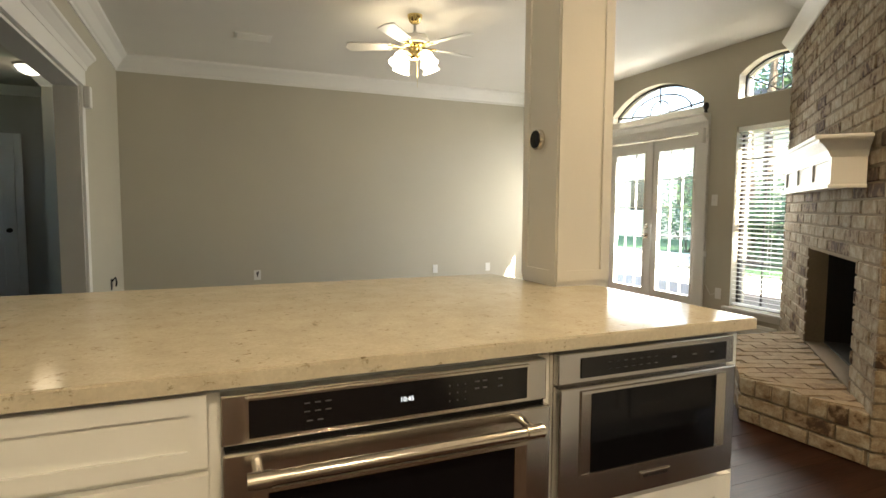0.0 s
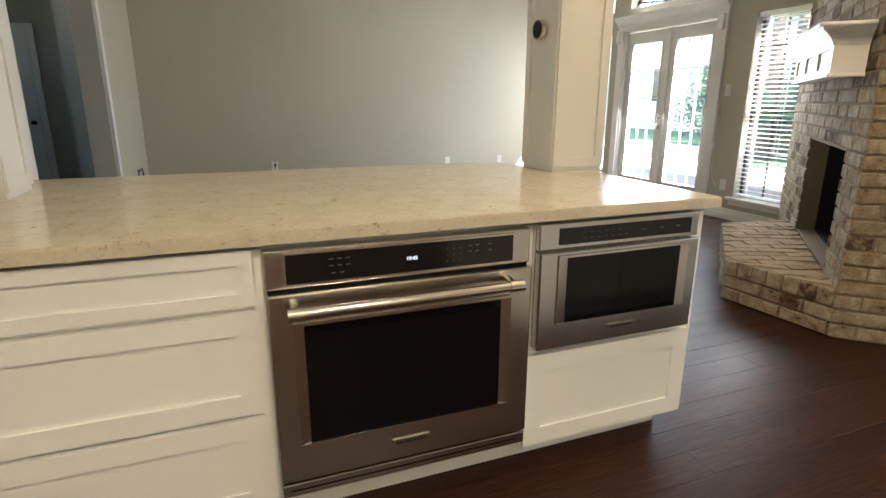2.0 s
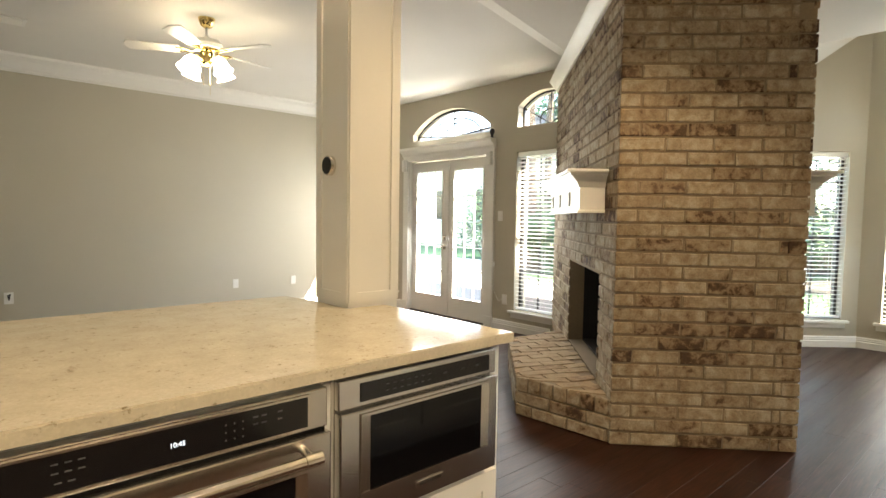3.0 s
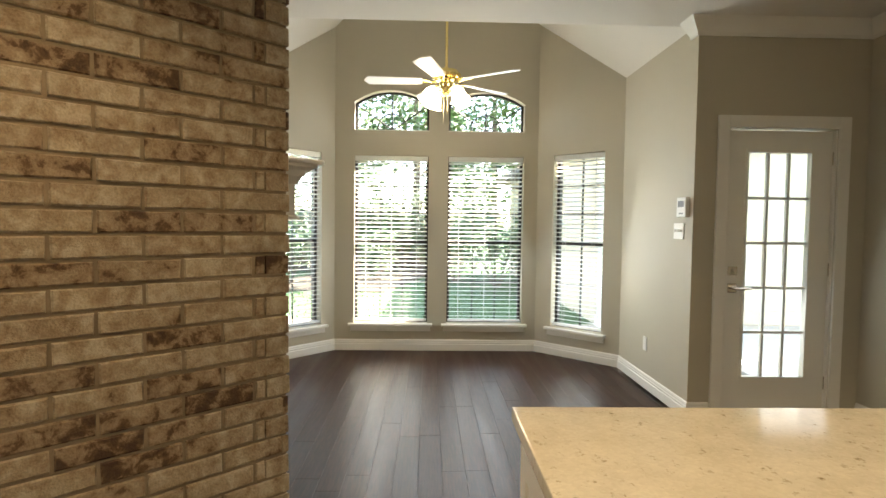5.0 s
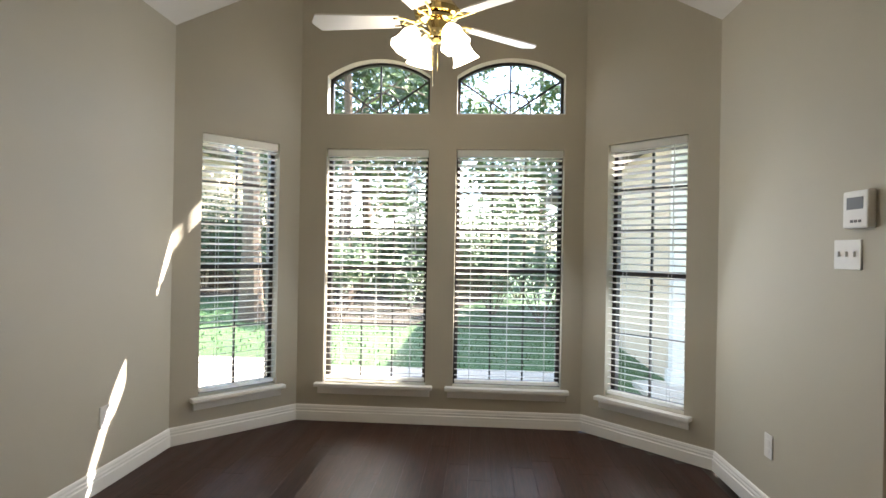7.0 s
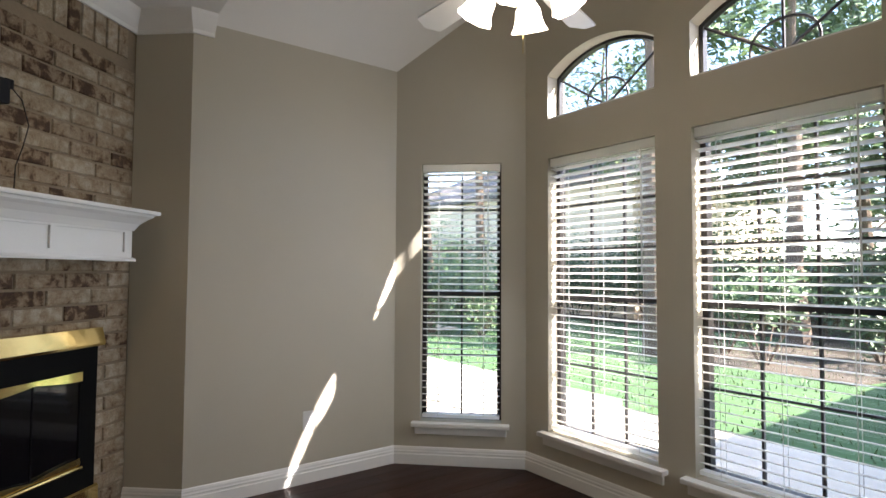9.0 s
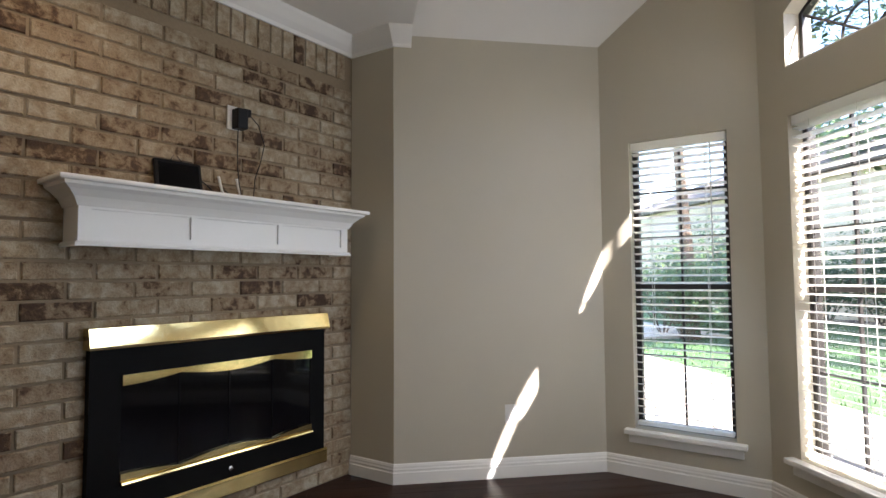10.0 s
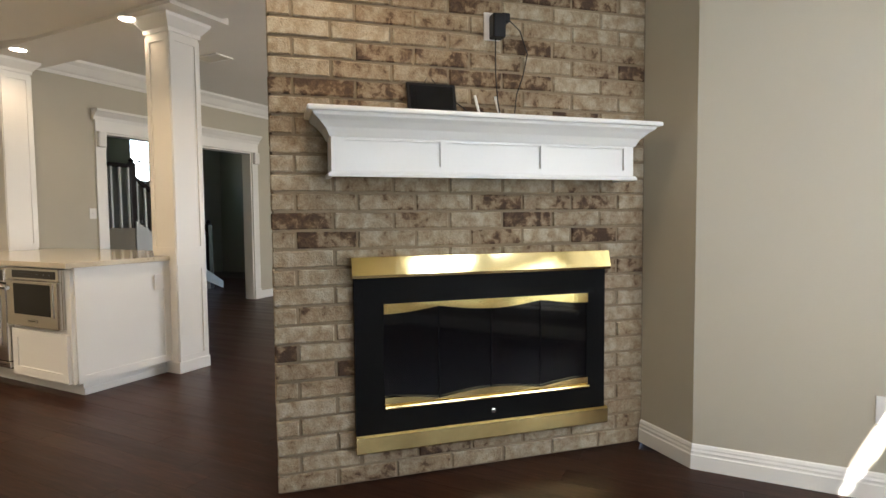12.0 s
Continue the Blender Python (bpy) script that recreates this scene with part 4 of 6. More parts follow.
mw = thing("microwave_drawer", "stainless steel built-in microwave drawer with dark window", "microwave")
my = 1.199
MX0, MX1 = 0.780, 1.390
part("microwave_body", boxed(MX0, my - 0.002, 0.462, MX1, my + 0.024, 0.864, bevel=0.003), STEEL, mw)
part("control_frame", boxed(MX0, my - 0.024, 0.784, MX1, my - 0.002, 0.864, bevel=0.003), STEEL, mw)
cp = part("control_panel", boxed(0.848, my - 0.027, 0.797, 1.357, my - 0.024, 0.848), PANEL, mw)
for i in range(7):
    for j in range(2):
        part("key_print", boxed(0.932 + i * 0.026, my - 0.0276, 0.812 + j * 0.018, 0.943 + i * 0.026, my - 0.027, 0.8145 + j * 0.018), KEYPRINT, cp)
for x in (1.150, 1.225, 1.292):
    part("key_print", boxed(x, my - 0.0276, 0.821, x + 0.016, my - 0.027, 0.826), KEYPRINT, cp)
md = part("microwave_door", boxed(MX0, my - 0.034, 0.463, MX1, my - 0.002, 0.777, bevel=0.004), STEEL, mw)
part("microwave_window", boxed(0.876, my - 0.0365, 0.548, 1.312, my - 0.0335, 0.759), BLACKGLASS, md)
for q, sl in (((0.842, 0.541, 1.345, 0.548), 0), ((0.842, 0.759, 1.345, 0.766), 0), ((0.842, 0.548, 0.876, 0.759), 1), ((1.312, 0.548, 1.345, 0.759), -1)):
    bm = boxed(q[0], my - 0.0395, q[1], q[2], my - 0.033, q[3])
    for v in bm.verts:
        if v.co.y < my - 0.036 and sl and (v.co.x - (q[0] + q[2]) / 2) * sl > 0:
            v.co.y = my - 0.035
    part("window_trim", bm, CHROME, md)
bd = part("badge", boxed(1.040, my - 0.039, 0.496, 1.146, my - 0.033, 0.518, bevel=0.002), CHROME, md, "small metal nameplate")
for i in range(9):
    part("badge_print", boxed(1.051 + i * 0.0098, my - 0.0396, 0.5035, 1.057 + i * 0.0098, my - 0.039, 0.511), BLACKPLASTIC, bd)

sw = thing("wall_outlet", "white double outlet plate on the peninsula's end panel", "outlet")
part("plate", boxed(PX1 + 0.021, 1.80, 0.66, PX1 + 0.027, 1.875, 0.775, bevel=0.002), PLASTIC, sw)
part("socket", boxed(PX1 + 0.027, 1.822, 0.685, PX1 + 0.029, 1.853, 0.75), PLASTIC, sw)


# ---- columns ----
def column(x0, x1, y0, y1, ztop):
    col = thing("column", "square white panelled column with moulded capital", "column", group="white square columns", kind="structure")
    bm = bmesh.new()
    box(bm, x0, y0, 0.0, x1, y1, ztop)
    part("shaft", bm, WHITE, col)
    r, t = 0.042, 0.008
    for zz0, zz1 in ((0.09, 0.84), (0.93, ztop - 0.14)):
        bm = bmesh.new()
        for a_, b_, face in ((x0, x1, 0), (x0, x1, 1), (y0, y1, 2), (y0, y1, 3)):
            for q in ((a_, zz0, a_ + r, zz1), (b_ - r, zz0, b_, zz1), (a_ + r, zz0, b_ - r, zz0 + r), (a_ + r, zz1 - r, b_ - r, zz1)):
                if face == 0:
                    box(bm, q[0], y0 - t, q[1], q[2], y0 - 0.0005, q[3])
                elif face == 1:
                    box(bm, q[0], y1 + 0.0005, q[1], q[2], y1 + t, q[3])
                elif face == 2:
                    box(bm, x0 - t, q[0], q[1], x0 - 0.0005, q[2], q[3])
                else:
                    box(bm, x1 + 0.0005, q[0], q[1], x1 + t, q[2], q[3])
        part("panel_moulding", bm, WHITE, col)
    bm = boxed(x0 - 0.012, y0 - 0.012, 0.0, x1 + 0.012, y1 + 0.012, 0.09, bevel=0.005)
    part("plinth", bm, WHITE, col)
    path = [(x0, y0, ztop - 0.12), (x1, y0, ztop - 0.12), (x1, y1, ztop - 0.12), (x0, y1, ztop - 0.12)]
    part("capital", sweep(bmesh.new(), path, [(0.001, 0), (0.012, 0), (0.014, 0.03), (0.03, 0.05), (0.065, 0.095), (0.07, 0.119), (0.001, 0.119)], True), WHITE, col)
    return col


column(1.29, 1.55, 1.935, 2.195, KITCHEN_Z - 0.03)
column(-0.925, -0.72, 1.9, 2.15, KITCHEN_Z - 0.03)
bm = boxed(XW, 1.80, KITCHEN_Z - 0.03, 1.75, 2.32, KITCHEN_Z + 0.13)
tagged(part("soffit", bm, CEIL), "white painted soffit over the peninsula columns", "ceiling", kind="structure")

th = thing("thermostat", "round black thermostat with steel ring on the column", "thermostat")
mt = pose(1.281, 2.065, 1.52, 0, -90, 0)
smooth(part("ring", lathe(bmesh.new(), [(0.043, 0.0), (0.043, 0.018), (0.040, 0.022), (0.037, 0.022)], 32, mt), CHROME, th))
smooth(part("face", lathe(bmesh.new(), [(0.037, 0.020), (0.036, 0.024), (0.0001, 0.025)], 32, mt), BLACKGLASS, th))


# ---- kitchen island ----
isl = thing("island_cabinet", "white painted kitchen island cabinet", "cabinet", group="kitchen base cabinets")
part("body", boxed(1.36, -1.00, 0.10, 2.60, 0.05, 0.872), CABINET, isl)
part("toe_kick", boxed(1.40, -0.95, 0.0, 2.55, -0.01, 0.10), CABINET, isl)
for x0_, x1_ in ((1.38, 1.97), (1.99, 2.58)):
    o = shaker("door_front", isl, -x1_, 0.13, -x0_, 0.85, 0.0)
    o.matrix_local = Matrix(((-1, 0, 0, 0), (0, -1, 0, 0.051), (0, 0, 1, 0), (0, 0, 0, 1)))
ib = boxed(1.32, -1.04, 0.874, 2.635, 0.085, CZ, bevel=0.004)
tagged(part("countertop", ib, QUARTZ), "polished cream speckled quartz island countertop", "countertop")


# ---- fireplace ----
PITCH, BH, BL, BD, J = 0.0805, 0.068, 0.249, 0.098, 0.0125
fp = thing("fireplace", "two-sided tan brick fireplace and chimney breast", "fireplace", kind="structure")
FB0, FB1 = 3.58, 4.79                      # firebox (u)
core = bmesh.new()
IN = 0.010
LOW, HIGH = 0.26, 0.95
UE = 5.88
# chimney core, with a firebox open on both sides
for q in ((U0 + IN, FB0, 0.0, 2.80), (FB1, UE, 0.0, 2.80), (FB0, FB1, 0.0, LOW), (FB0, FB1, HIGH, 2.80)):
    u_hi = min(q[1], U1 + 0.02)
    if q[0] < U1:
        prism(core, [P(q[0], VN + IN), P(u_hi, VN + IN), P(u_hi, VL - IN), P(q[0], VL - IN)], q[2], q[3])
prism(core, [P(U1 + 0.02, VN + 0.15), (4.97, 2.45), (4.97, 3.45), P(UE, VL - IN), P(U1 + 0.02, VL - IN)], 0.0, 2.80)
prism(core, [P(4.66, VN + IN), P(FB1 + 0.01, VN + IN), P(FB1 + 0.01, VN + 0.10), P(4.66, VN + 0.10)], LOW - 0.01, HIGH + 0.01)
part("mortar", core, MORTAR, fp)
bm = bmesh.new()
prism(bm, [P(FB0 + 0.12, VN + 0.30), P(FB1 - 0.12, VN + 0.30), P(FB1 - 0.12, VN + 0.33), P(FB0 + 0.12, VN + 0.33)], LOW, HIGH)
for q in ((FB0, FB0 + 0.01), (FB1 - 0.01, FB1)):
    prism(bm, [P(q[0], VN + 0.02), P(q[1], VN + 0.02), P(q[1], VL - 0.13), P(q[0], VL - 0.13)], LOW, HIGH)
prism(bm, [P(FB0, VN + 0.02), P(FB1, VN + 0.02), P(FB1, VL - 0.13), P(FB0, VL - 0.13)], LOW, LOW + 0.012)
prism(bm, [P(FB0, VN + 0.02), P(FB1, VN + 0.02), P(FB1, VL - 0.13), P(FB0, VL - 0.13)], HIGH - 0.012, HIGH)
part("firebox", bm, SOOT, fp, "black sooty firebox")

brick_meshes = {}


def brick_mesh(l, d, h):
    """A brick with chipped, slightly uneven arrises: x along, y into the wall, z up."""
    key = (round(l, 3), round(d, 3), round(h, 3), random.randrange(3))
    if key not in brick_meshes:
        rr = random.Random(str(key))
        bm = bmesh.new()
        c = 0.0045
        def ring(y, e):
            return [bm.verts.new((x + rr.uniform(-0.0018, 0.0018), y, z + rr.uniform(-0.0018, 0.0018))) for x, z in ((e, e), (l - e, e), (l - e, h - e), (e, h - e))]
        a_, b_, c_ = ring(0, c), ring(c, 0), ring(d, 0)
        bm.faces.new(a_)
        bm.faces.new(c_[::-1])
        for r, s in ((a_, b_), (b_, c_)):
            for i in range(4):
                bm.faces.new((r[i], s[i], s[(i + 1) % 4], r[(i + 1) % 4]))
        bmesh.ops.recalc_face_normals(bm, faces=bm.faces)
        me = bpy.data.meshes.new("brick")
        bm.to_mesh(me)
        bm.free()
        me.materials.append(BRICK)
        brick_meshes[key] = me
    return brick_meshes[key]


def lay(parent, m, s, z, l, d=0.03, h=BH):
    if l < 0.02:
        return
    o = new("brick", brick_mesh(l, d, h))
    o.parent = parent
    o.matrix_local = m @ pose(s, random.uniform(-0.0025, 0.0035), z, random.uniform(-0.4, 0.4), random.uniform(-0.35, 0.35), random.uniform(-0.3, 0.3))


def course_range(length, first):
    """Brick spans along a course that begins with a piece of that length."""
    s, l = 0.0, first
    while s < length - 0.015:
        yield s, min(l, length - s)
        s += l + J
        l = BL


def axes(p, ang):
    """x along heading ang (plan), y to its left, z up."""
    c, s = math.cos(ang), math.sin(ang)
    return Matrix(((c, -s, 0, p[0]), (s, c, 0, p[1]), (0, 0, 1, 0), (0, 0, 0, 1)))


NOOK_LEN, END_LEN, LIV_LEN = U1 - U0, VL - VN, UE - U0
M_NOOK = axes(P(U0, VN), A)                     # looking from the nook: runs away from the end face
M_END = axes(P(U0, VL), A - math.pi / 2)         # runs from the living corner to the nook corner
M_LIV = axes(P(UE, VL), A + math.pi)             # runs from the far end to the living corner
nook_f = part("nook_brickwork", boxed(0.02, 0.05, 0.0, NOOK_LEN - 0.02, 0.06, 0.02), MORTAR, fp)
nook_f.matrix_local = M_NOOK
end_f = part("end_brickwork", boxed(0.02, 0.05, 0.0, END_LEN - 0.02, 0.06, 0.02), MORTAR, fp)
end_f.matrix_local = M_END
liv_f = part("living_brickwork", boxed(0.02, 0.05, 0.0, LIV_LEN - 0.02, 0.06, 0.02), MORTAR, fp)
liv_f.matrix_local = M_LIV
I4 = Matrix()
rows_n = int(2.72 / PITCH) + 1
SOLDIER = 2.47
for k in range(rows_n):
    z = k * PITCH + 0.006
    odd = k % 2
    # nook face: starts with a stretcher on even courses, a header-wide piece on odd ones
    if z < SOLDIER - 0.05:
        for s, l in course_range(NOOK_LEN, BL if not odd else 0.09):
            u = U0 + s
            if LOW - 0.07 < z < HIGH - 0.02 and u + l > 3.535 and u < 4.67:
                if u < 3.535:
                    lay(nook_f, I4, s, z, 3.535 - u)
                elif u + l > 4.67:
                    lay(nook_f, I4, 4.67 - U0, z, u + l - 4.67)
                continue
            lay(nook_f, I4, s, z, l, BD if (s == 0 and not odd) else 0.03)
    # end face
    stop = END_LEN if odd else END_LEN - BD - J * 0.5
    for s, l in course_range(stop, BL if odd else 0.11):
        lay(end_f, I4, s, z, l, 0.03)
    # living face
    if z < 2.70:
        s, l = LIV_LEN, (BL if not odd else 0.09)
        s = LIV_LEN - 0.032
        while s > 0.03:
            l2 = min(l, s)
            u_hi = UE - (s - l2)
            u_lo = UE - s
            lay_it = True
            if 0.26 < z + BH and z < HIGH - 0.02 and u_hi > FB0 and u_lo < FB1:
                lay_it = False
                if u_hi > FB1 + 0.02:
                    lay(liv_f, I4, s - l2, z, u_hi - FB1)
                elif u_lo < FB0 - 0.02:
                    lay(liv_f, I4, UE - FB0, z, s - (UE - FB0))
            if lay_it:
                lay(liv_f, I4, s - l2, z, l2)
            s -= l2 + J
            l = BL
n = int(NOOK_LEN / PITCH)
for i in range(n):
    o = new("brick", brick_mesh(BL, 0.03, BH))
    o.parent = nook_f
    o.matrix_local = pose(i * PITCH + BH + 0.004, random.uniform(-0.002, 0.003), SOLDIER, 0, -90, 0)

# raised hearth on the living side
hearth = thing("hearth", "raised tan brick hearth with angled ends", "hearth", kind="structure")
HV = -0.30
HP = [P(U0 + 0.01, VL), P(3.60, HV), P(4.76, HV), P(5.20, VL)]
bm = bmesh.new()
inset = [P(U0 + 0.035, VL + 0.001), P(3.605, HV - 0.014), P(4.755, HV - 0.014), P(5.185, VL + 0.001)]
prism(bm, inset[::-1], 0.0, 0.2535)
part("mortar", bm, MORTAR, hearth)
for a_, b_ in zip(HP, HP[1:]):
    v = Vector((b_[0] - a_[0], b_[1] - a_[1]))
    m = axes(b_, math.atan2(v.y, v.x) + math.pi)
    f = part("hearth_side", boxed(0.05, 0.03, 0.0, v.length - 0.05, 0.035, 0.02), MORTAR, hearth)
    f.matrix_local = m
    for k in range(2):
        for s, l in course_range(v.length, BL if k else 0.12):
            lay(f, I4, s, k * PITCH + 0.006, l)
    w = 0.088
    nn = max(1, round(v.length / (w + J)))
    w = v.length / nn - J
    for i in range(nn):
        lay(f, I4, i * (w + J), 2 * PITCH + 0.006, w, 0.03, 0.088)
# paving on top, laid on the diagonal
topf = part("hearth_top", boxed(0, 0, 0, 0.02, 0.02, 0.01), MORTAR, hearth)
topf.matrix_local = Matrix.Translation((*P(4.1, -0.55), 0.20))


def inside(x, y, e=0.0):
    u, v = x * CA + y * SA, -x * SA + y * CA
    if v < VL + e or v > HV - e:
        return False
    f = (v - VL) / (HV - VL)
    return U0 + 0.01 + f * 0.431 + e < u < 5.20 - f * 0.44 - e


pb = bmesh.new()
half_w, half_l = 0.044, 0.122
ang = radians(20)
for i in range(-30, 30):
    for j in range(-16, 16):
        gx, gy = i * (2 * half_w + 0.011), j * (2 * half_l + 0.011) + (i % 2) * half_l
        x, y = P(4.15 + gx * math.cos(ang) - gy * math.sin(ang), -0.55 + gx * math.sin(ang) + gy * math.cos(ang))
        if not inside(x, y, -0.02):
            continue
        q = []
        for dx, dy in ((-half_w, -half_l), (half_w, -half_l), (half_w, half_l), (-half_w, half_l)):
            ax, ay = gx + dx, gy + dy
            uu, vv = 4.15 + ax * math.cos(ang) - ay * math.sin(ang), -0.55 + ax * math.sin(ang) + ay * math.cos(ang)
            vv = min(max(vv, VL), HV)
            f = (vv - VL) / (HV - VL)
            uu = min(max(uu, U0 + 0.012 + f * 0.431), 5.198 - f * 0.44)
            q.append(P(uu, vv))
        area = sum(a_[0] * b_[1] - b_[0] * a_[1] for a_, b_ in zip(q, q[1:] + q[:1])) / 2
        if area > 0.002:
            dz = random.uniform(-0.002, 0.003)
            prism(pb, q, 0.225, 0.262 + dz)
pv = part("hearth_paving", pb, PAVER, hearth, "diagonal brick paving")
tagged(pv, kind="stuff")


def mantel(name, m, length, label):
    """A boxed mantel with crown shelf: x along, y out of the wall (towards the room is -y), base at z 0."""
    mt_ = thing(name, label, "mantel", m)
    L, D, H = length, 0.16, 0.253
    part("box", boxed(0.0, -D + 0.012, 0.0, L, -0.006, 0.17), WHITE, mt_)
    bm = bmesh.new()
    for q in ((0, 0.0, L, 0.035), (0, 0.135, L, 0.17), (0, 0.035, 0.05, 0.135), (L - 0.05, 0.035, L, 0.135), (L / 3 - 0.014, 0.035, L / 3 + 0.014, 0.135), (2 * L / 3 - 0.014, 0.035, 2 * L / 3 + 0.014, 0.135)):
        box(bm, q[0], -D, q[1], q[2], -D + 0.0115, q[3])
    part("front_frame", bm, WHITE, mt_)
    path = [(0.0, -0.006, 0.146), (0.0, -D, 0.146), (L, -D, 0.146), (L, -0.006, 0.146)]
    prof = [(0.0005, 0), (0.006, 0), (0.012, 0.012), (0.024, 0.034), (0.05, 0.06), (0.07, 0.074), (0.074, 0.086), (0.0005, 0.086)]
    part("cove", sweep(bmesh.new(), [(x, y, z) for x, y, z in path], prof), WHITE, mt_)
    bm = boxed(-0.095, -D - 0.095, 0.232, L + 0.095, -0.006, H, bevel=0.008)
    part("shelf", bm, WHITE, mt_)
    path = [(0.0, -0.006, -0.012), (0.0, -D, -0.012), (L, -D, -0.012), (L, -0.006, -0.012)]
    part("base_moulding", sweep(bmesh.new(), path, [(-0.006, 0), (0.014, 0), (0.014, 0.010), (0.006, 0.020), (-0.006, 0.011)]), WHITE, mt_)
    return mt_


ZM = 1.357
mantel("mantel", axes(P(3.393, VN), A) @ Matrix.Translation((0, 0, ZM)), 1.405, "white painted boxed mantel shelf on brick")
mantel("mantel", axes(P(4.85, VL), A + math.pi) @ Matrix.Translation((0, 0, ZM)), 1.405, "white painted boxed mantel shelf on brick")

# brass and black fireplace surround in the nook
MF = axes(P(3.49, VN), A)
scr = thing("fireplace_screen", "black metal fireplace doors with polished brass trim", "fireplace screen", MF)
W = 1.235
for q in ((0.0, 0.23, 0.125, 0.93), (W - 0.10, 0.23, W, 0.93), (0.125, 0.80, W - 0.10, 0.93), (0.125, 0.23, W - 0.10, 0.335)):
    part("surround_rail", boxed(q[0], -0.045, q[1], q[2], -0.004, q[3]), BLACKMETAL, scr, "matt black metal frame")
bm = bmesh.new()
pr = [(-0.03, 0.0), (-0.075, 0.0), (-0.078, 0.012), (-0.058, 0.088), (-0.004, 0.09), (-0.004, 0.0)]
ra = [[bm.verts.new((x, y, 0.922 + z)) for y, z in pr] for x in (-0.012, W + 0.012)]
for i in range(len(pr)):
    bm.faces.new((ra[0][i], ra[0][(i + 1) % len(pr)], ra[1][(i + 1) % len(pr)], ra[1][i]))
bm.faces.new(ra[0])
bm.faces.new(ra[1][::-1])
bmesh.ops.recalc_face_normals(bm, faces=bm.faces)
part("hood", bm, BRASS, scr, "polished brass hood")
bm = bmesh.new()
ra = [[bm.verts.new((x, y, 0.15 + z)) for y, z in ((-0.004, 0), (-0.055, 0.0), (-0.06, 0.006), (-0.06, 0.074), (-0.052, 0.082), (-0.004, 0.082))] for x in (-0.002, W + 0.012)]
for i in range(6):
    bm.faces.new((ra[0][i], ra[0][(i + 1) % 6], ra[1][(i + 1) % 6], ra[1][i]))
bm.faces.new(ra[0])
bm.faces.new(ra[1][::-1])
bmesh.ops.recalc_face_normals(bm, faces=bm.faces)
part("kick_rail", bm, BRASS, scr, "polished brass bottom rail")


def wavy(z_flat, depth, up, x0, x1, panels):
    bm = bmesh.new()
    N = 12 * panels
    rows = []
    for i in range(N + 1):
        x = x0 + (x1 - x0) * i / N
        wv = depth * (0.45 + 0.55 * abs(math.cos(math.pi * panels * 0.5 * i / N * 2 / 2)))
        z = z_flat + (wv if up else -wv)
        za, zb_ = sorted((z_flat, z))
        rows.append([bm.verts.new((x, y, zz)) for y in (-0.056, -0.046) for zz in (za, zb_)])
    for r, s in zip(rows, rows[1:]):
        for q in ((0, 1), (1, 3), (3, 2), (2, 0)):
            bm.faces.new((r[q[0]], r[q[1]], s[q[1]], s[q[0]]))
    bm.faces.new((rows[0][0], rows[0][1], rows[0][3], rows[0][2]))
    bm.faces.new((rows[-1][0], rows[-1][2], rows[-1][3], rows[-1][1]))
    bmesh.ops.recalc_face_normals(bm, faces=bm.faces)
    return bm


part("top_rail", wavy(0.805, 0.045, False, 0.125, W - 0.10, 4), BRASS, scr, "scalloped brass rail")
part("bottom_rail", wavy(0.345, 0.045, True, 0.125, W - 0.10, 4), BRASS, scr, "scalloped brass rail")
part("rail_bar", tube(bmesh.new(), [(0.125, -0.062, 0.348), (W - 0.10, -0.062, 0.348)], 0.010, 8), BRASS, scr)
gw = (W - 0.225) / 4
for i in range(4):
    g = part("glass_door", boxed(0.125 + i * gw + 0.001, -0.040, 0.335, 0.125 + (i + 1) * gw - 0.001, -0.034, 0.80), BLACKGLASS, scr, "smoked black glass panel")
for i in (1, 2, 3):
    part("door_edge", boxed(0.125 + i * gw - 0.002, -0.044, 0.336, 0.125 + i * gw + 0.002, -0.0405, 0.80), BLACKMETAL, scr)
part("key_plate", lathe(bmesh.new(), [(0.012, 0), (0.012, 0.004), (0.004, 0.006)], 12, pose(0.64, -0.045, 0.275, 90)), CHROME, scr)
# plain black firebox on the living side is closed by the dark interior

# things on the mantel
ZT = ZM + 0.253
tab = thing("picture_frame", "small black framed tablet leaning on brick", "picture frame", axes(P(3.735, VN - 0.06), A) @ Matrix.Translation((0, 0, ZT)) @ pose(0, 0, 0.0, -12, 0, 0))
part("frame", boxed(0, 0, 0, 0.225, 0.02, 0.165, bevel=0.008), BLACKPLASTIC, tab)
part("screen", boxed(0.016, -0.002, 0.016, 0.209, 0.0005, 0.149), BLACKGLASS, tab)
part("hanging_wire", tube(bmesh.new(), [(0.08, 0.012, 0.163), (0.11, 0.02, 0.21), (0.14, 0.012, 0.163)], 0.0018, 5), BLACKPLASTIC, tab)
rt = thing("router", "small grey wireless router with two aerials", "router", axes(P(4.06, VN - 0.12), A) @ Matrix.Translation((0, 0, ZT)))
part("body", boxed(-0.02, 0.0, 0.0, 0.15, 0.09, 0.022, bevel=0.005), GREYPLASTIC, rt)
for x in (0.02, 0.12):
    part("aerial", tube(bmesh.new(), [(x, 0.085, 0.015), (x - 0.012, 0.088, 0.05), (x - 0.028, 0.092, 0.118)], 0.0065, 8), PLASTIC, rt, "pale plastic aerial")
pl = thing("wall_outlet", "white outlet plate on brick with black plug adapter", "outlet", axes(P(4.105, VN), A))
part("plate", boxed(0, -0.014, 1.985, 0.075, -0.004, 2.108, bevel=0.003), PLASTIC, pl)
ad = thing("power_adapter", "black plug-in power adapter with thin cable", "adapter", axes(P(4.105, VN), A))
part("body", boxed(0.022, -0.075, 1.985, 0.082, -0.0145, 2.09, bevel=0.008), BLACKPLASTIC, ad)
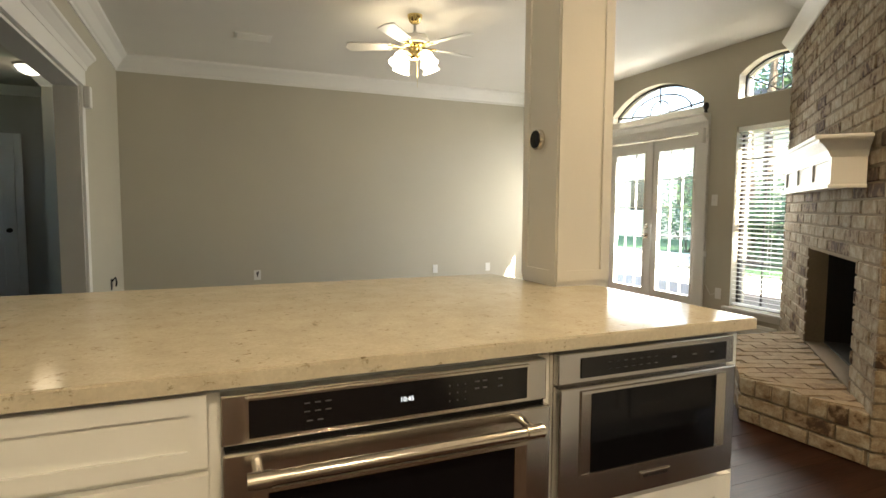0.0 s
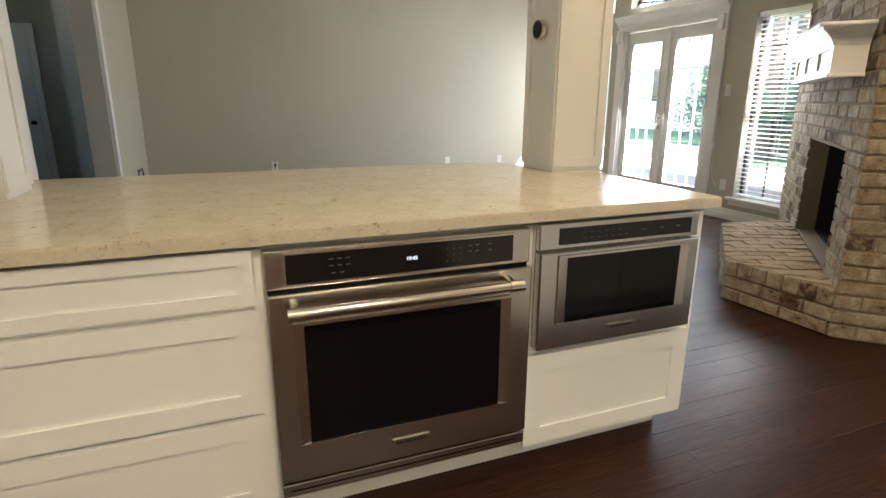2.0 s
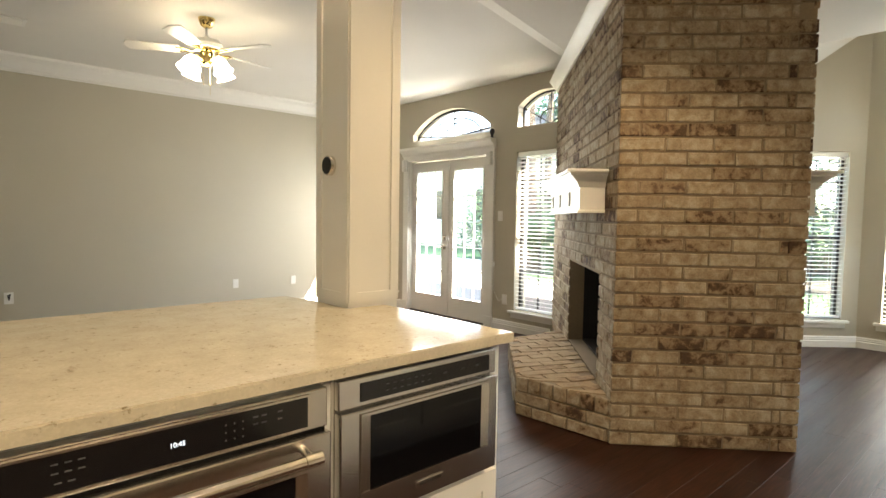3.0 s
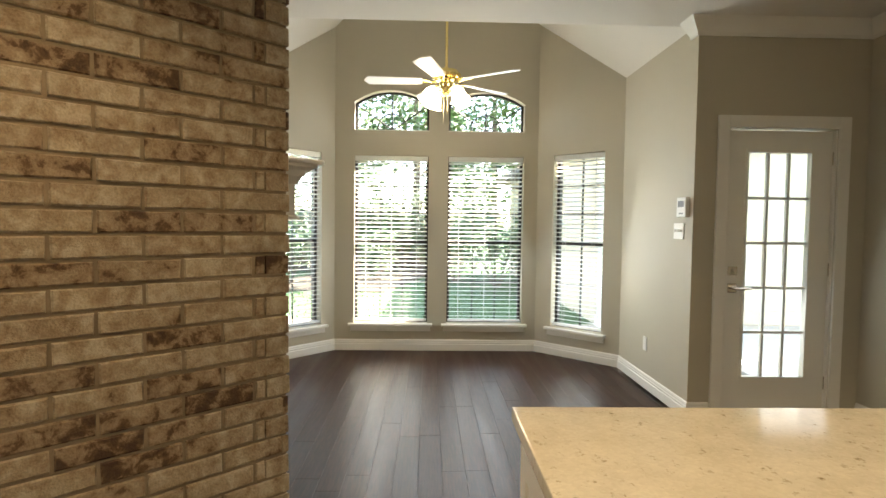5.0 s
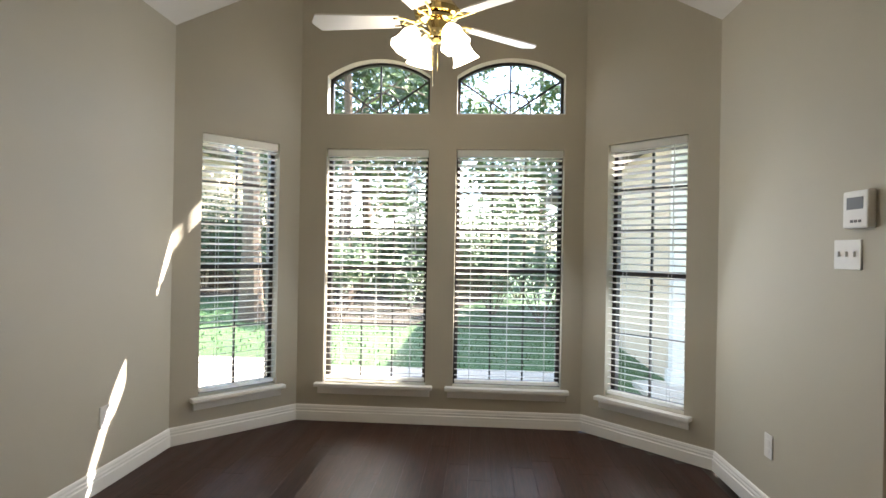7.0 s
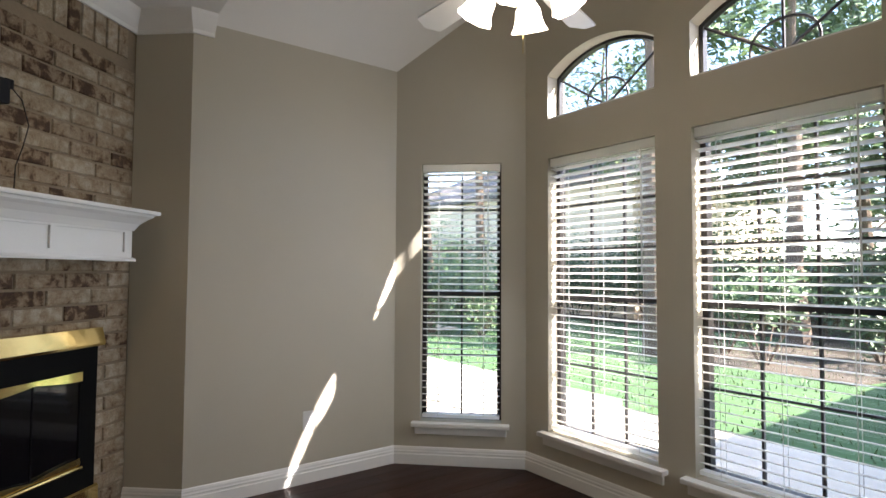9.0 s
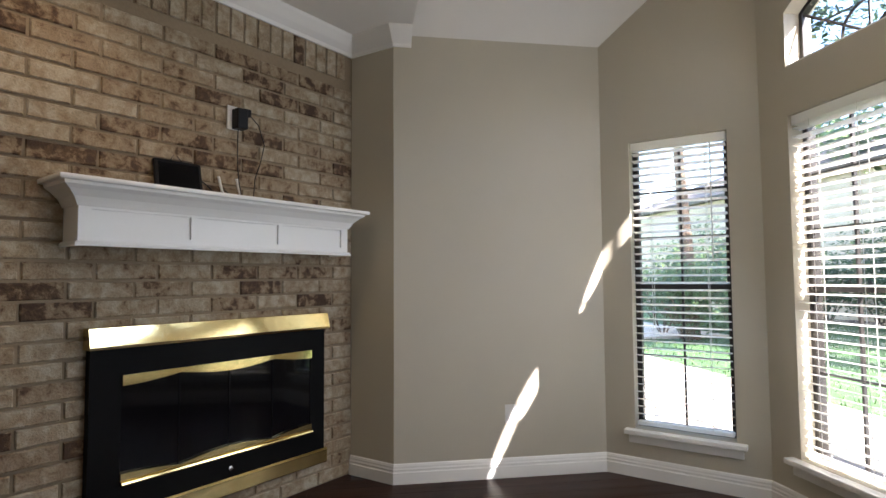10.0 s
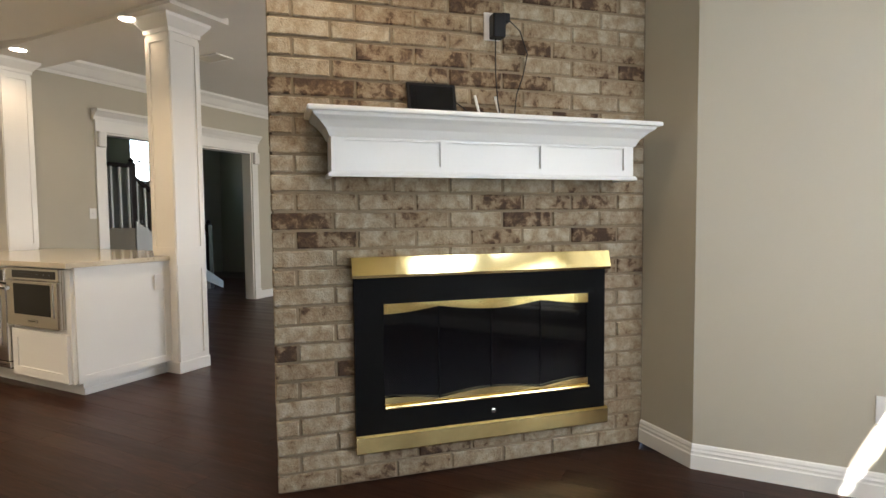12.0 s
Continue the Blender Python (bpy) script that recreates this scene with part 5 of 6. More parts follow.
part("prong_block", boxed(0.07, -0.062, 2.058, 0.108, -0.02, 2.098, bevel=0.006), BLACKPLASTIC, ad)
part("cable", tube(bmesh.new(), [(0.045, -0.04, 1.985), (0.045, -0.035, 1.90), (0.05, -0.03, 1.80), (0.055, -0.04, 1.70), (0.06, -0.06, ZT + 0.012)], 0.0026, 6), BLACKPLASTIC, ad)
part("cable", tube(bmesh.new(), [(0.105, -0.04, 2.078), (0.165, -0.04, 2.03), (0.205, -0.035, 1.93), (0.185, -0.03, 1.83), (0.15, -0.035, 1.74), (0.125, -0.06, ZT + 0.006)], 0.0026, 6), BLACKPLASTIC, ad)
part("cable", tube(bmesh.new(), [(-0.16, -0.03, ZT + 0.09), (-0.11, -0.03, ZT + 0.06), (-0.07, -0.05, ZT + 0.015), (-0.02, -0.03, ZT + 0.05), (0.02, -0.04, ZT + 0.02)], 0.0026, 6), BLACKPLASTIC, ad)


# ---- ceiling fans ----
def ceiling_fan(x, y, zb, zc, turn, R, rod_material, shade_turn, housing):
    fan = thing("ceiling_fan", "white five-blade ceiling fan with brass fittings and lit shades", "ceiling fan", pose(x, y, zb), "ceiling fans with lights")
    h = zc - zb
    smooth(part("canopy", lathe(bmesh.new(), [(0.02, h - 0.075), (0.045, h - 0.06), (0.062, h - 0.02), (0.065, h - 0.0005)], 28), BRASS, fan, "polished brass canopy"))
    smooth(part("downrod", lathe(bmesh.new(), [(0.011, 0.09), (0.011, h - 0.07)], 16), rod_material, fan))
    smooth(part("motor_housing", lathe(bmesh.new(), [(0.075, 0.012), (0.118, 0.022), (0.125, 0.05), (0.10, 0.085), (0.03, 0.10), (0.016, 0.12)], 32), housing, fan))
    smooth(part("motor_ring", lathe(bmesh.new(), [(0.06, -0.012), (0.092, -0.004), (0.095, 0.012), (0.074, 0.018)], 32), BRASS, fan))
    smooth(part("light_hub", lathe(bmesh.new(), [(0.012, -0.125), (0.03, -0.118), (0.05, -0.095), (0.042, -0.06), (0.055, -0.03), (0.06, -0.010)], 28), BRASS, fan, "polished brass hub"))
    blade = bmesh.new()
    n = 14
    outline = []
    for i in range(n + 1):
        s = i / n
        r = 0.2 + (R - 0.2) * s
        w = 0.052 + 0.02 * s
        if s > 0.9:
            w *= math.sqrt(max(0.0, 1 - ((s - 0.9) / 0.1) ** 2)) * 0.9 + 0.1
        outline.append((r, w))
    rows = [[blade.verts.new((r, sgn * w, 0.004 * z + sgn * w * 0.2)) for sgn in (-1, 1) for z in (-1, 1)] for r, w in outline]
    for a_, b_ in zip(rows, rows[1:]):
        for q in ((0, 2), (2, 3), (3, 1), (1, 0)):
            blade.faces.new((a_[q[0]], a_[q[1]], b_[q[1]], b_[q[0]]))
    blade.faces.new((rows[0][0], rows[0][1], rows[0][3], rows[0][2]))
    blade.faces.new((rows[-1][0], rows[-1][2], rows[-1][3], rows[-1][1]))
    bmesh.ops.recalc_face_normals(blade, faces=blade.faces)
    bme = bpy.data.meshes.new("blade")
    blade.to_mesh(bme)
    blade.free()
    bme.materials.append(WHITE)
    iron = bmesh.new()
    tube(iron, [(0.07, 0, 0.0), (0.12, 0.012, -0.012), (0.17, 0.03, 0.0), (0.23, 0.034, 0.003)], 0.007, 6)
    tube(iron, [(0.07, 0, 0.0), (0.12, -0.012, -0.012), (0.17, -0.03, -0.004), (0.23, -0.034, -0.009)], 0.007, 6)
    tube(iron, [(0.16, -0.028, -0.005), (0.185, 0.0, -0.010), (0.16, 0.028, 0.0)], 0.006, 6)
    ime = bpy.data.meshes.new("blade_iron")
    iron.to_mesh(ime)
    iron.free()
    ime.materials.append(BRASS)
    for i in range(5):
        o = new("blade", bme)
        o.parent = fan
        o.matrix_local = pose(0, 0, 0.0, 0, 0, turn + i * 72)
        o2 = new("blade_iron", ime)
        o2.parent = o
    sh = bmesh.new()
    N, prof = 28, [(0.024, 0.0), (0.034, -0.013), (0.052, -0.042), (0.057, -0.078), (0.064, -0.108), (0.077, -0.130)]
    rings = []
    for r, z in prof:
        rings.append([sh.verts.new(((r + (0.004 * math.cos(8 * k * math.tau / N) if z < -0.10 else 0)) * math.cos(k * math.tau / N), (r + (0.004 * math.cos(8 * k * math.tau / N) if z < -0.10 else 0)) * math.sin(k * math.tau / N), z)) for k in range(N)])
    for r, z in prof[::-1]:
        rings.append([sh.verts.new(((r - 0.003) * math.cos(k * math.tau / N), (r - 0.003) * math.sin(k * math.tau / N), z)) for k in range(N)])
    for a_, b_ in zip(rings, rings[1:]):
        for k in range(N):
            sh.faces.new((a_[k], a_[(k + 1) % N], b_[(k + 1) % N], b_[k]))
    bmesh.ops.recalc_face_normals(sh, faces=sh.faces)
    sme = bpy.data.meshes.new("shade")
    sh.to_mesh(sme)
    sh.free()
    sme.materials.append(SHADE)
    for p in sme.polygons:
        p.use_smooth = True
    for i in range(4):
        a_ = radians(shade_turn + i * 90)
        arm = part("lamp_arm", tube(bmesh.new(), [(0.04 * math.cos(a_), 0.04 * math.sin(a_), -0.08), (0.095 * math.cos(a_), 0.095 * math.sin(a_), -0.06), (0.135 * math.cos(a_), 0.135 * math.sin(a_), -0.075)], 0.008, 8), BRASS, fan)
        o = new("shade", sme)
        o.parent = arm
        o["label"] = "lit frosted glass bell shade"
        o.matrix_local = pose(0.132 * math.cos(a_), 0.132 * math.sin(a_), -0.072) @ Matrix.Rotation(a_, 4, "Z") @ pose(0, 0, 0, 0, -28, 0)
    part("pull_chain", tube(bmesh.new(), [(0.03, 0.02, -0.11), (0.031, 0.021, -0.34)], 0.0014, 5), BRASS, fan)
    part("pull_chain", tube(bmesh.new(), [(-0.03, -0.01, -0.11), (-0.031, -0.011, -0.28)], 0.0014, 5), BRASS, fan)
    return fan


ceiling_fan(1.64, 4.62, 2.62, LIVING_Z, 11, 0.60, WHITE, 20, WHITE)
ceiling_fan(6.0, 0.15, 2.52, VAULT_Z, 90, 0.68, BRASS, 35, BRASS)
bulb(1.64, 4.62, 2.40, FAN_W, 0.09)
bulb(6.0, 0.15, 2.31, FAN_W * 0.2, 0.09)


def can_light(x, y, z, power=1.0, color=(1.0, 0.72, 0.42)):
    c = thing("recessed_light", "lit round recessed ceiling light with white ring, real or added as fill", "ceiling light", pose(x, y, z), "recessed ceiling lights")
    smooth(part("ring", lathe(bmesh.new(), [(0.062, -0.001), (0.064, -0.006), (0.085, -0.004), (0.088, -0.0005)], 28), WHITE, c))
    part("lens", lathe(bmesh.new(), [(0.0615, -0.0045), (0.0001, -0.0055)], 28), CANLIGHT, c, "glowing lens")
    data = bpy.data.lights.new("can_light", "SPOT")
    data.energy, data.spot_size, data.spot_blend, data.shadow_soft_size, data.color = CAN_W * power, radians(140), 0.6, 0.06, color
    ob = new("can_light", data)
    ob.location = (x, y, z - 0.02)


can_light(1.20, 1.86, KITCHEN_Z - 0.03, 0.45)
can_light(-0.36, 1.88, KITCHEN_Z - 0.03, 0.7)
can_light(4.05, 0.50, KITCHEN_Z, 1.5)
# four added cans out of view: fill light for the cabinet fronts
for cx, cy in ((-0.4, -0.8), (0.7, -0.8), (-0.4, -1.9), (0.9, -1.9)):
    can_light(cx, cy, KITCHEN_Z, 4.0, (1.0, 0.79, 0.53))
# another added can, off to the side, to brighten the chimney's end face
can_light(1.95, 0.95, KITCHEN_Z, 4.2)

# sky light through the openings
for a_, b_ in CW:
    sky_lamp(XB - 0.03, YCR + (a_ + b_) / 2, 1.17, -1, 0, 0.70, 1.6, WIN_W)
    sky_lamp(XB - 0.03, YCR + (a_ + b_) / 2, 2.48, -1, 0, 0.68, 0.3, WIN_W * 0.3)
nS = Vector((-(YCR - YR), (XB - XS), 0)).normalized()
sky_lamp((XS + XB) / 2 + nS.x * 0.03, (YR + YCR) / 2 + nS.y * 0.03, 1.17, nS.x, nS.y, 0.5, 1.6, WIN_W * 1.3)
nN = Vector((-(YL - YCL), -(XB - XS), 0)).normalized()
sky_lamp((XS + XB) / 2 + nN.x * 0.03, (YL + YCL) / 2 + nN.y * 0.03, 1.17, nN.x, nN.y, 0.5, 1.6, WIN_W * 0.15)
sky_lamp(XE - 0.03, 3.65, 1.15, -1, 0, 0.7, 1.6, LIV_W, SUNLIT)
sky_lamp(XE - 0.03, 6.60, 1.15, -1, 0, 0.5, 1.6, LIV_W, SUNLIT)
sky_lamp(XE + 0.02, 5.22, 1.1, -1, 0, 1.3, 1.6, LIV_W * 2.2, SUNLIT)
sky_lamp(XE - 0.03, 5.18, 2.45, -1, 0, 1.3, 0.25, LIV_W * 0.4, SUNLIT)
sky_lamp(XD - 0.02, -2.12, 1.1, -1, 0, 0.44, 1.5, WIN_W * 0.3)

# ---- outside ----
bm = bmesh.new()
bmesh.ops.create_grid(bm, x_segments=60, y_segments=60, size=300)
for v in bm.verts:
    d = max(abs(v.co.x), abs(v.co.y))
    v.co.z = -0.12 if d < 40 else -0.12 + 0.4 * noise.noise(v.co * 0.02)
tagged(part("ground", bm, GRASS), "green mown lawn", "lawn", kind="structure")
PATIO = thing("patio", "pale concrete patio slabs beside the house", "patio", kind="structure")
for px0, py0, px1, py1 in ((4.95, 2.3, 7.9, 7.5), (7.35, -1.5, 9.3, 2.28), (4.95, 7.52, 9.6, 12.0), (9.62, 9.6, 13.0, 16.0), (7.93, 2.3, 9.6, 7.5), (5.35, -7.5, 9.08, -1.75)):
    part("slab", boxed(px0, py0, -0.14, px1, py1, -0.06, bevel=0.008), CONCRETE, PATIO)

# grass tufts along the near lawn
gb = bmesh.new()
gr = random.Random(5)
for i in range(9000):
    x, y = gr.uniform(7.5, 17.5), gr.uniform(-5, 13)
    if x < 9.7 and 2.2 < y < 7.6:
        continue
    if x < 9.35 or (9.6 < y and x < 13.05):
        continue
    if 9.1 < x and y < -2.2:
        continue
    h, a_ = gr.uniform(0.03, 0.075), gr.uniform(0, math.tau)
    c, s = 0.012 * math.cos(a_), 0.012 * math.sin(a_)
    lx, ly = gr.uniform(-0.03, 0.03), gr.uniform(-0.03, 0.03)
    gb.faces.new([gb.verts.new(p) for p in ((x - c, y - s, -0.121), (x + c, y + s, -0.121), (x + lx, y + ly, -0.12 + h))])
tagged(part("grass_blades", gb, LEAF), "short green grass blades", "grass", kind="stuff")


def house_wing(x0, y0, x1, y1, h, ridge, label):
    hs = thing("house_wing", label, "house", kind="structure")
    rise = min(x1 - x0, y1 - y0) / 2 * 0.5 if ridge else 0
    body = part("wall", boxed(x0, y0, -0.12, x1, y1, h), SIDING, hs)
    n = int((h + 0.1) / 0.2)
    for i in range(n):
        z = -0.05 + i * 0.2
        b5 = bmesh.new()
        box(b5, x0 - 0.012, y0, z, x0 - 0.001, y1 + 0.012, z + 0.185)
        box(b5, x0 - 0.012, y1 + 0.001, z, x1, y1 + 0.012, z + 0.185)
        part("siding_board", b5, SIDING, hs)
    bm = bmesh.new()
    o = 0.35
    cx, cy = (x0 + x1) / 2, (y0 + y1) / 2
    e = [bm.verts.new((x, y, h)) for x, y in ((x0 - o, y0 - o), (x1 + o, y0 - o), (x1 + o, y1 + o), (x0 - o, y1 + o))]
    e2 = [bm.verts.new((v.co.x, v.co.y, h - 0.18)) for v in e]
    if x1 - x0 > y1 - y0:
        r = [bm.verts.new((x0 + (y1 - y0) / 2, cy, h + rise)), bm.verts.new((x1 - (y1 - y0) / 2, cy, h + rise))]
        fs = ((e[0], e[1], r[1], r[0]), (e[1], e[2], r[1]), (e[2], e[3], r[0], r[1]), (e[3], e[0], r[0]))
    else:
        r = [bm.verts.new((cx, y0 + (x1 - x0) / 2, h + rise)), bm.verts.new((cx, y1 - (x1 - x0) / 2, h + rise))]
        fs = ((e[0], e[1], r[0]), (e[1], e[2], r[1], r[0]), (e[2], e[3], r[1]), (e[3], e[0], r[0], r[1]))
    for f in fs:
        bm.faces.new(f)
    for i in range(4):
        bm.faces.new((e[i], e2[i], e2[(i + 1) % 4], e[(i + 1) % 4]))
    bm.faces.new(e2[::-1])
    bmesh.ops.recalc_face_normals(bm, faces=bm.faces)
    part("roof", bm, ROOFING, hs, "grey-brown shingle roof")
    return hs


wing = house_wing(9.1, -12.0, 18.0, -2.2, 2.75, True, "long cream-sided house wing with shingle roof")
far_h = house_wing(19.5, 9.0, 30.0, 26.0, 4.5, True, "neighbouring cream house with grey roof")
for y in (18.0, 21.0):
    w_ = part("window", boxed(19.46, y, 1.2, 19.487, y + 1.0, 2.7), BLACKGLASS, far_h)
    part("window_frame", boxed(19.45, y - 0.08, 1.12, 19.47, y + 1.08, 1.2), WHITE, w_)
# added sun blocker, barely in view: stops a sun patch inside the back door
house_wing(8.0, -12.0, 9.08, -6.6, 7.5, False, "added two-storey cream-sided block that keeps sun off the back door")

# covered porch outside the back door
porch = thing("porch", "white covered porch with square posts and flat roof", "porch", kind="structure")
part("roof", boxed(5.3, -4.0, 2.58, 9.05, -1.98, 2.72, bevel=0.006), WHITE, porch, "white boarded porch roof")
part("fascia", boxed(5.3, -1.978, 2.52, 9.05, -1.95, 2.76, bevel=0.004), WHITE, porch)
for x, y in ((8.92, -2.15), (8.92, -3.85)):
    pt = part("post", boxed(x - 0.06, y - 0.06, -0.06, x + 0.06, y + 0.06, 2.58, bevel=0.006), WHITE, porch, "square white post")
    part("post_base", boxed(x - 0.085, y - 0.085, -0.06, x + 0.085, y + 0.085, 0.08, bevel=0.006), WHITE, pt)
    part("post_cap", boxed(x - 0.08, y - 0.08, 2.46, x + 0.08, y + 0.08, 2.579, bevel=0.006), WHITE, pt)

# board fence
fence = thing("fence", "weathered brown vertical board fence", "fence", kind="structure")
fme = bpy.data.meshes.new("board")
fb_ = boxed(0, 0, 0, 0.02, 0.14, 1.85, bevel=0.003)
fb_.to_mesh(fme)
fb_.free()
fme.materials.append(FENCE)
rf = random.Random(2)
for i in range(190):
    o = new("board", fme)
    o.parent = fence
    o.location = (21.0 + rf.uniform(-0.006, 0.006), -1.0 + i * 0.146, -0.12)
    o.rotation_euler = (0, rf.uniform(-0.01, 0.01), rf.uniform(-0.02, 0.02))
for z in (0.3, 1.3):
    part("rail", boxed(21.025, -1.0, z, 21.07, 26.7, z + 0.09), FENCE, fence)


# ---- trees and shrubs ----
def leafy(bm, rng, c, r, count, size, squash=0.8):
    """Small leaves scattered through a clump, thicker towards its skin."""
    for _ in range(count):
        d = Vector((rng.gauss(0, 1), rng.gauss(0, 1), rng.gauss(0, 1))).normalized()
        p = Vector(c) + Vector((d.x, d.y, d.z * squash)) * r * (rng.random() ** 0.45)
        a_ = Vector((rng.gauss(0, 1), rng.gauss(0, 1), rng.gauss(0, 0.6))).normalized()
        b_ = a_.orthogonal().normalized()
        s = size * rng.uniform(0.6, 1.4)
        bm.faces.new([bm.verts.new(q) for q in (p - a_ * s, p + b_ * s * 0.45, p + a_ * s, p - b_ * s * 0.45)])


def tree(x, y, h, spread, seed, leaf=0.11, clumps=26, per=170, bare=0.35, label="tall tree with brown trunk and loose green crown"):
    rng = random.Random(seed)
    t = thing("tree", label, "tree", pose(x, y, -0.13), "garden trees")
    r0 = 0.045 * h ** 0.75 * 0.55
    bm = bmesh.new()
    pts = [Vector((0.0, 0.0, 0.0))]
    for i in range(1, 9):
        pts.append(pts[-1] + Vector((rng.uniform(-0.05, 0.05) * h / 8, rng.uniform(-0.05, 0.05) * h / 8, h * 0.93 / 8)))
    rings = []
    for i, p in enumerate(pts):
        r = r0 * (1 - i / 9.5) * (1.35 if i == 0 else 1)
        rings.append([bm.verts.new(p + Vector((math.cos(k * math.tau / 10) * r * rng.uniform(0.92, 1.08), math.sin(k * math.tau / 10) * r * rng.uniform(0.92, 1.08), 0))) for k in range(10)])
    for a_, b_ in zip(rings, rings[1:]):
        for k in range(10):
            bm.faces.new((a_[k], a_[(k + 1) % 10], b_[(k + 1) % 10], b_[k]))
    ends = []
    for i in range(10):
        f = rng.uniform(bare, 0.92)
        p = pts[int(f * 8)].lerp(pts[min(8, int(f * 8) + 1)], f * 8 % 1)
        a_ = i * 2.4 + rng.uniform(-0.5, 0.5)
        L = spread * rng.uniform(0.5, 1.0) * (1.1 - f * 0.5)
        q = p + Vector((math.cos(a_) * L, math.sin(a_) * L, L * rng.uniform(0.15, 0.6)))
        mid = p.lerp(q, 0.5) + Vector((0, 0, L * 0.08))
        tube(bm, [p, mid, q], r0 * 0.18, 6)
        ends += [q, mid, p.lerp(q, 0.75)]
    part("trunk", bm, BARK, t, "rough brown bark")
    cr = bmesh.new()
    for i in range(clumps):
        c = ends[i % len(ends)] + Vector((rng.gauss(0, 0.25), rng.gauss(0, 0.25), rng.gauss(0, 0.2))) * spread * 0.35
        leafy(cr, rng, c, spread * rng.uniform(0.22, 0.42), per, leaf)
    part("crown", cr, LEAF, t, "loose crown of small green leaves")
    return t


tree(16.5, 3.2, 13, 3.4, 1, 0.12, 34, 190, 0.25)
tree(18.5, 6.5, 15, 3.6, 2, 0.12, 34, 190, 0.25)
tree(13.2, 4.2, 14, 2.4, 3, 0.10, 24, 150, 0.5)
tree(20.0, 0.8, 12, 3.6, 4, 0.12, 34, 190, 0.18)
tree(24.0, 4.2, 16, 4.5, 5, 0.15, 36, 180, 0.15)
tree(24.5, -2.5, 14, 4.5, 6, 0.15, 36, 180, 0.15)
tree(23.5, 11.0, 15, 4.5, 7, 0.15, 36, 180, 0.15)
tree(15.5, 11.5, 13, 3.2, 8, 0.12, 28, 160, 0.35)
tree(12.0, 9.5, 12, 2.4, 9, 0.10, 22, 140, 0.5)
tree(27.0, 16.0, 16, 5.0, 10, 0.16, 34, 170, 0.15)


def shrub(x, y, r, seed, n=1100):
    rng = random.Random(seed)
    s = thing("shrub", "dense dark green leafy shrub", "shrub", pose(x, y, -0.12), "garden shrubs")
    bm = bmesh.new()
    for i in range(7):
        a_ = i * 0.9
        tube(bm, [(0.05 * math.cos(a_), 0.05 * math.sin(a_), 0), (r * 0.5 * math.cos(a_), r * 0.5 * math.sin(a_), r * 0.9)], 0.015, 5)
    part("stems", bm, BARK, s)
    bm = bmesh.new()
    for i in range(6):
        leafy(bm, rng, (rng.uniform(-0.4, 0.4) * r, rng.uniform(-0.4, 0.4) * r, r * rng.uniform(0.55, 1.35)), r * rng.uniform(0.5, 0.7), n // 6, 0.055)
    part("foliage", bm, SHRUB, s)


for i, (x, y, r) in enumerate(((19.6, 3.0, 1.2), (19.8, 5.0, 1.4), (19.4, 7.0, 1.1), (19.7, 1.2, 1.3), (19.9, 9.0, 1.3), (19.2, -0.2, 1.0), (13.6, 2.6, 0.9), (14.4, 3.6, 1.0), (19.8, 11.0, 1.2), (15.4, 1.6, 0.8), (14.0, -1.3, 1.2), (13.0, -2.1, 0.9), (15.2, -0.4, 1.2))):
    shrub(x, y, r, 40 + i)
hr = random.Random(77)
for x, y, r in ((14.2, 10.6, 1.5), (14.9, 12.0, 1.7), (14.0, 13.2, 1.4), (16.2, 14.0, 1.8), (11.6, 9.0, 1.0), (11.9, 10.4, 1.3), (12.6, 8.2, 1.0)):
    shrub(x, y, r, int(x * 10), 2200)
for i in range(13):
    shrub(18.6 + hr.uniform(-0.5, 0.9), -1.2 + i * 1.15, hr.uniform(1.35, 1.9), 90 + i, 2400)
bm = bmesh.new()
prism(bm, [(12.9, 1.2), (20.5, -0.5), (20.7, 13), (18.3, 13), (17.9, 3.2), (13.2, 4.4)], -0.13, -0.1)
tagged(part("mulch_bed", bm, SOIL), "dark brown mulch planting bed", "garden bed", kind="structure")

# ---- stair hall ----
stairs = thing("staircase", "carpeted staircase with white balusters and dark handrail", "stairs", pose(-3.55, 5.735, 0))
ST_W, RISE, RUN, NS = 1.0, 0.18, 0.265, 5
for i in range(NS):
    y0_ = -(i + 1) * RUN
    part("step", boxed(0, y0_, 0.0, ST_W, y0_ + RUN, (i + 1) * RISE, bevel=0.012), CARPET, stairs)
part("landing", boxed(0, -(NS + 4.2) * RUN, 0, ST_W, -NS * RUN, (NS + 1) * RISE, bevel=0.012), CARPET, stairs)
bm = bmesh.new()
sk = [(0.25, 0.0), (0.25, 0.12), (-NS * RUN, (NS + 1) * RISE + 0.10), (-NS * RUN, (NS - 1.0) * RISE)]
f0 = [bm.verts.new((ST_W + 0.001, y, max(0, z))) for y, z in sk]
f1 = [bm.verts.new((ST_W + 0.022, y, max(0, z))) for y, z in sk]
bm.faces.new(f0)
bm.faces.new(f1[::-1])
for i in range(4):
    bm.faces.new((f0[i], f0[(i + 1) % 4], f1[(i + 1) % 4], f1[i]))
bmesh.ops.recalc_face_normals(bm, faces=bm.faces)
part("skirt_board", bm, WHITE, stairs, "white skirt board")
for i in range(NS):
    for f in (0.25, 0.75):
        y = -(i + f) * RUN
        b6 = boxed(ST_W - 0.062, y - 0.016, (i + 1) * RISE, ST_W - 0.03, y + 0.016, (i + f) * RISE + 0.93, bevel=0.003)
        part("baluster", b6, WHITE, stairs, "white square baluster")
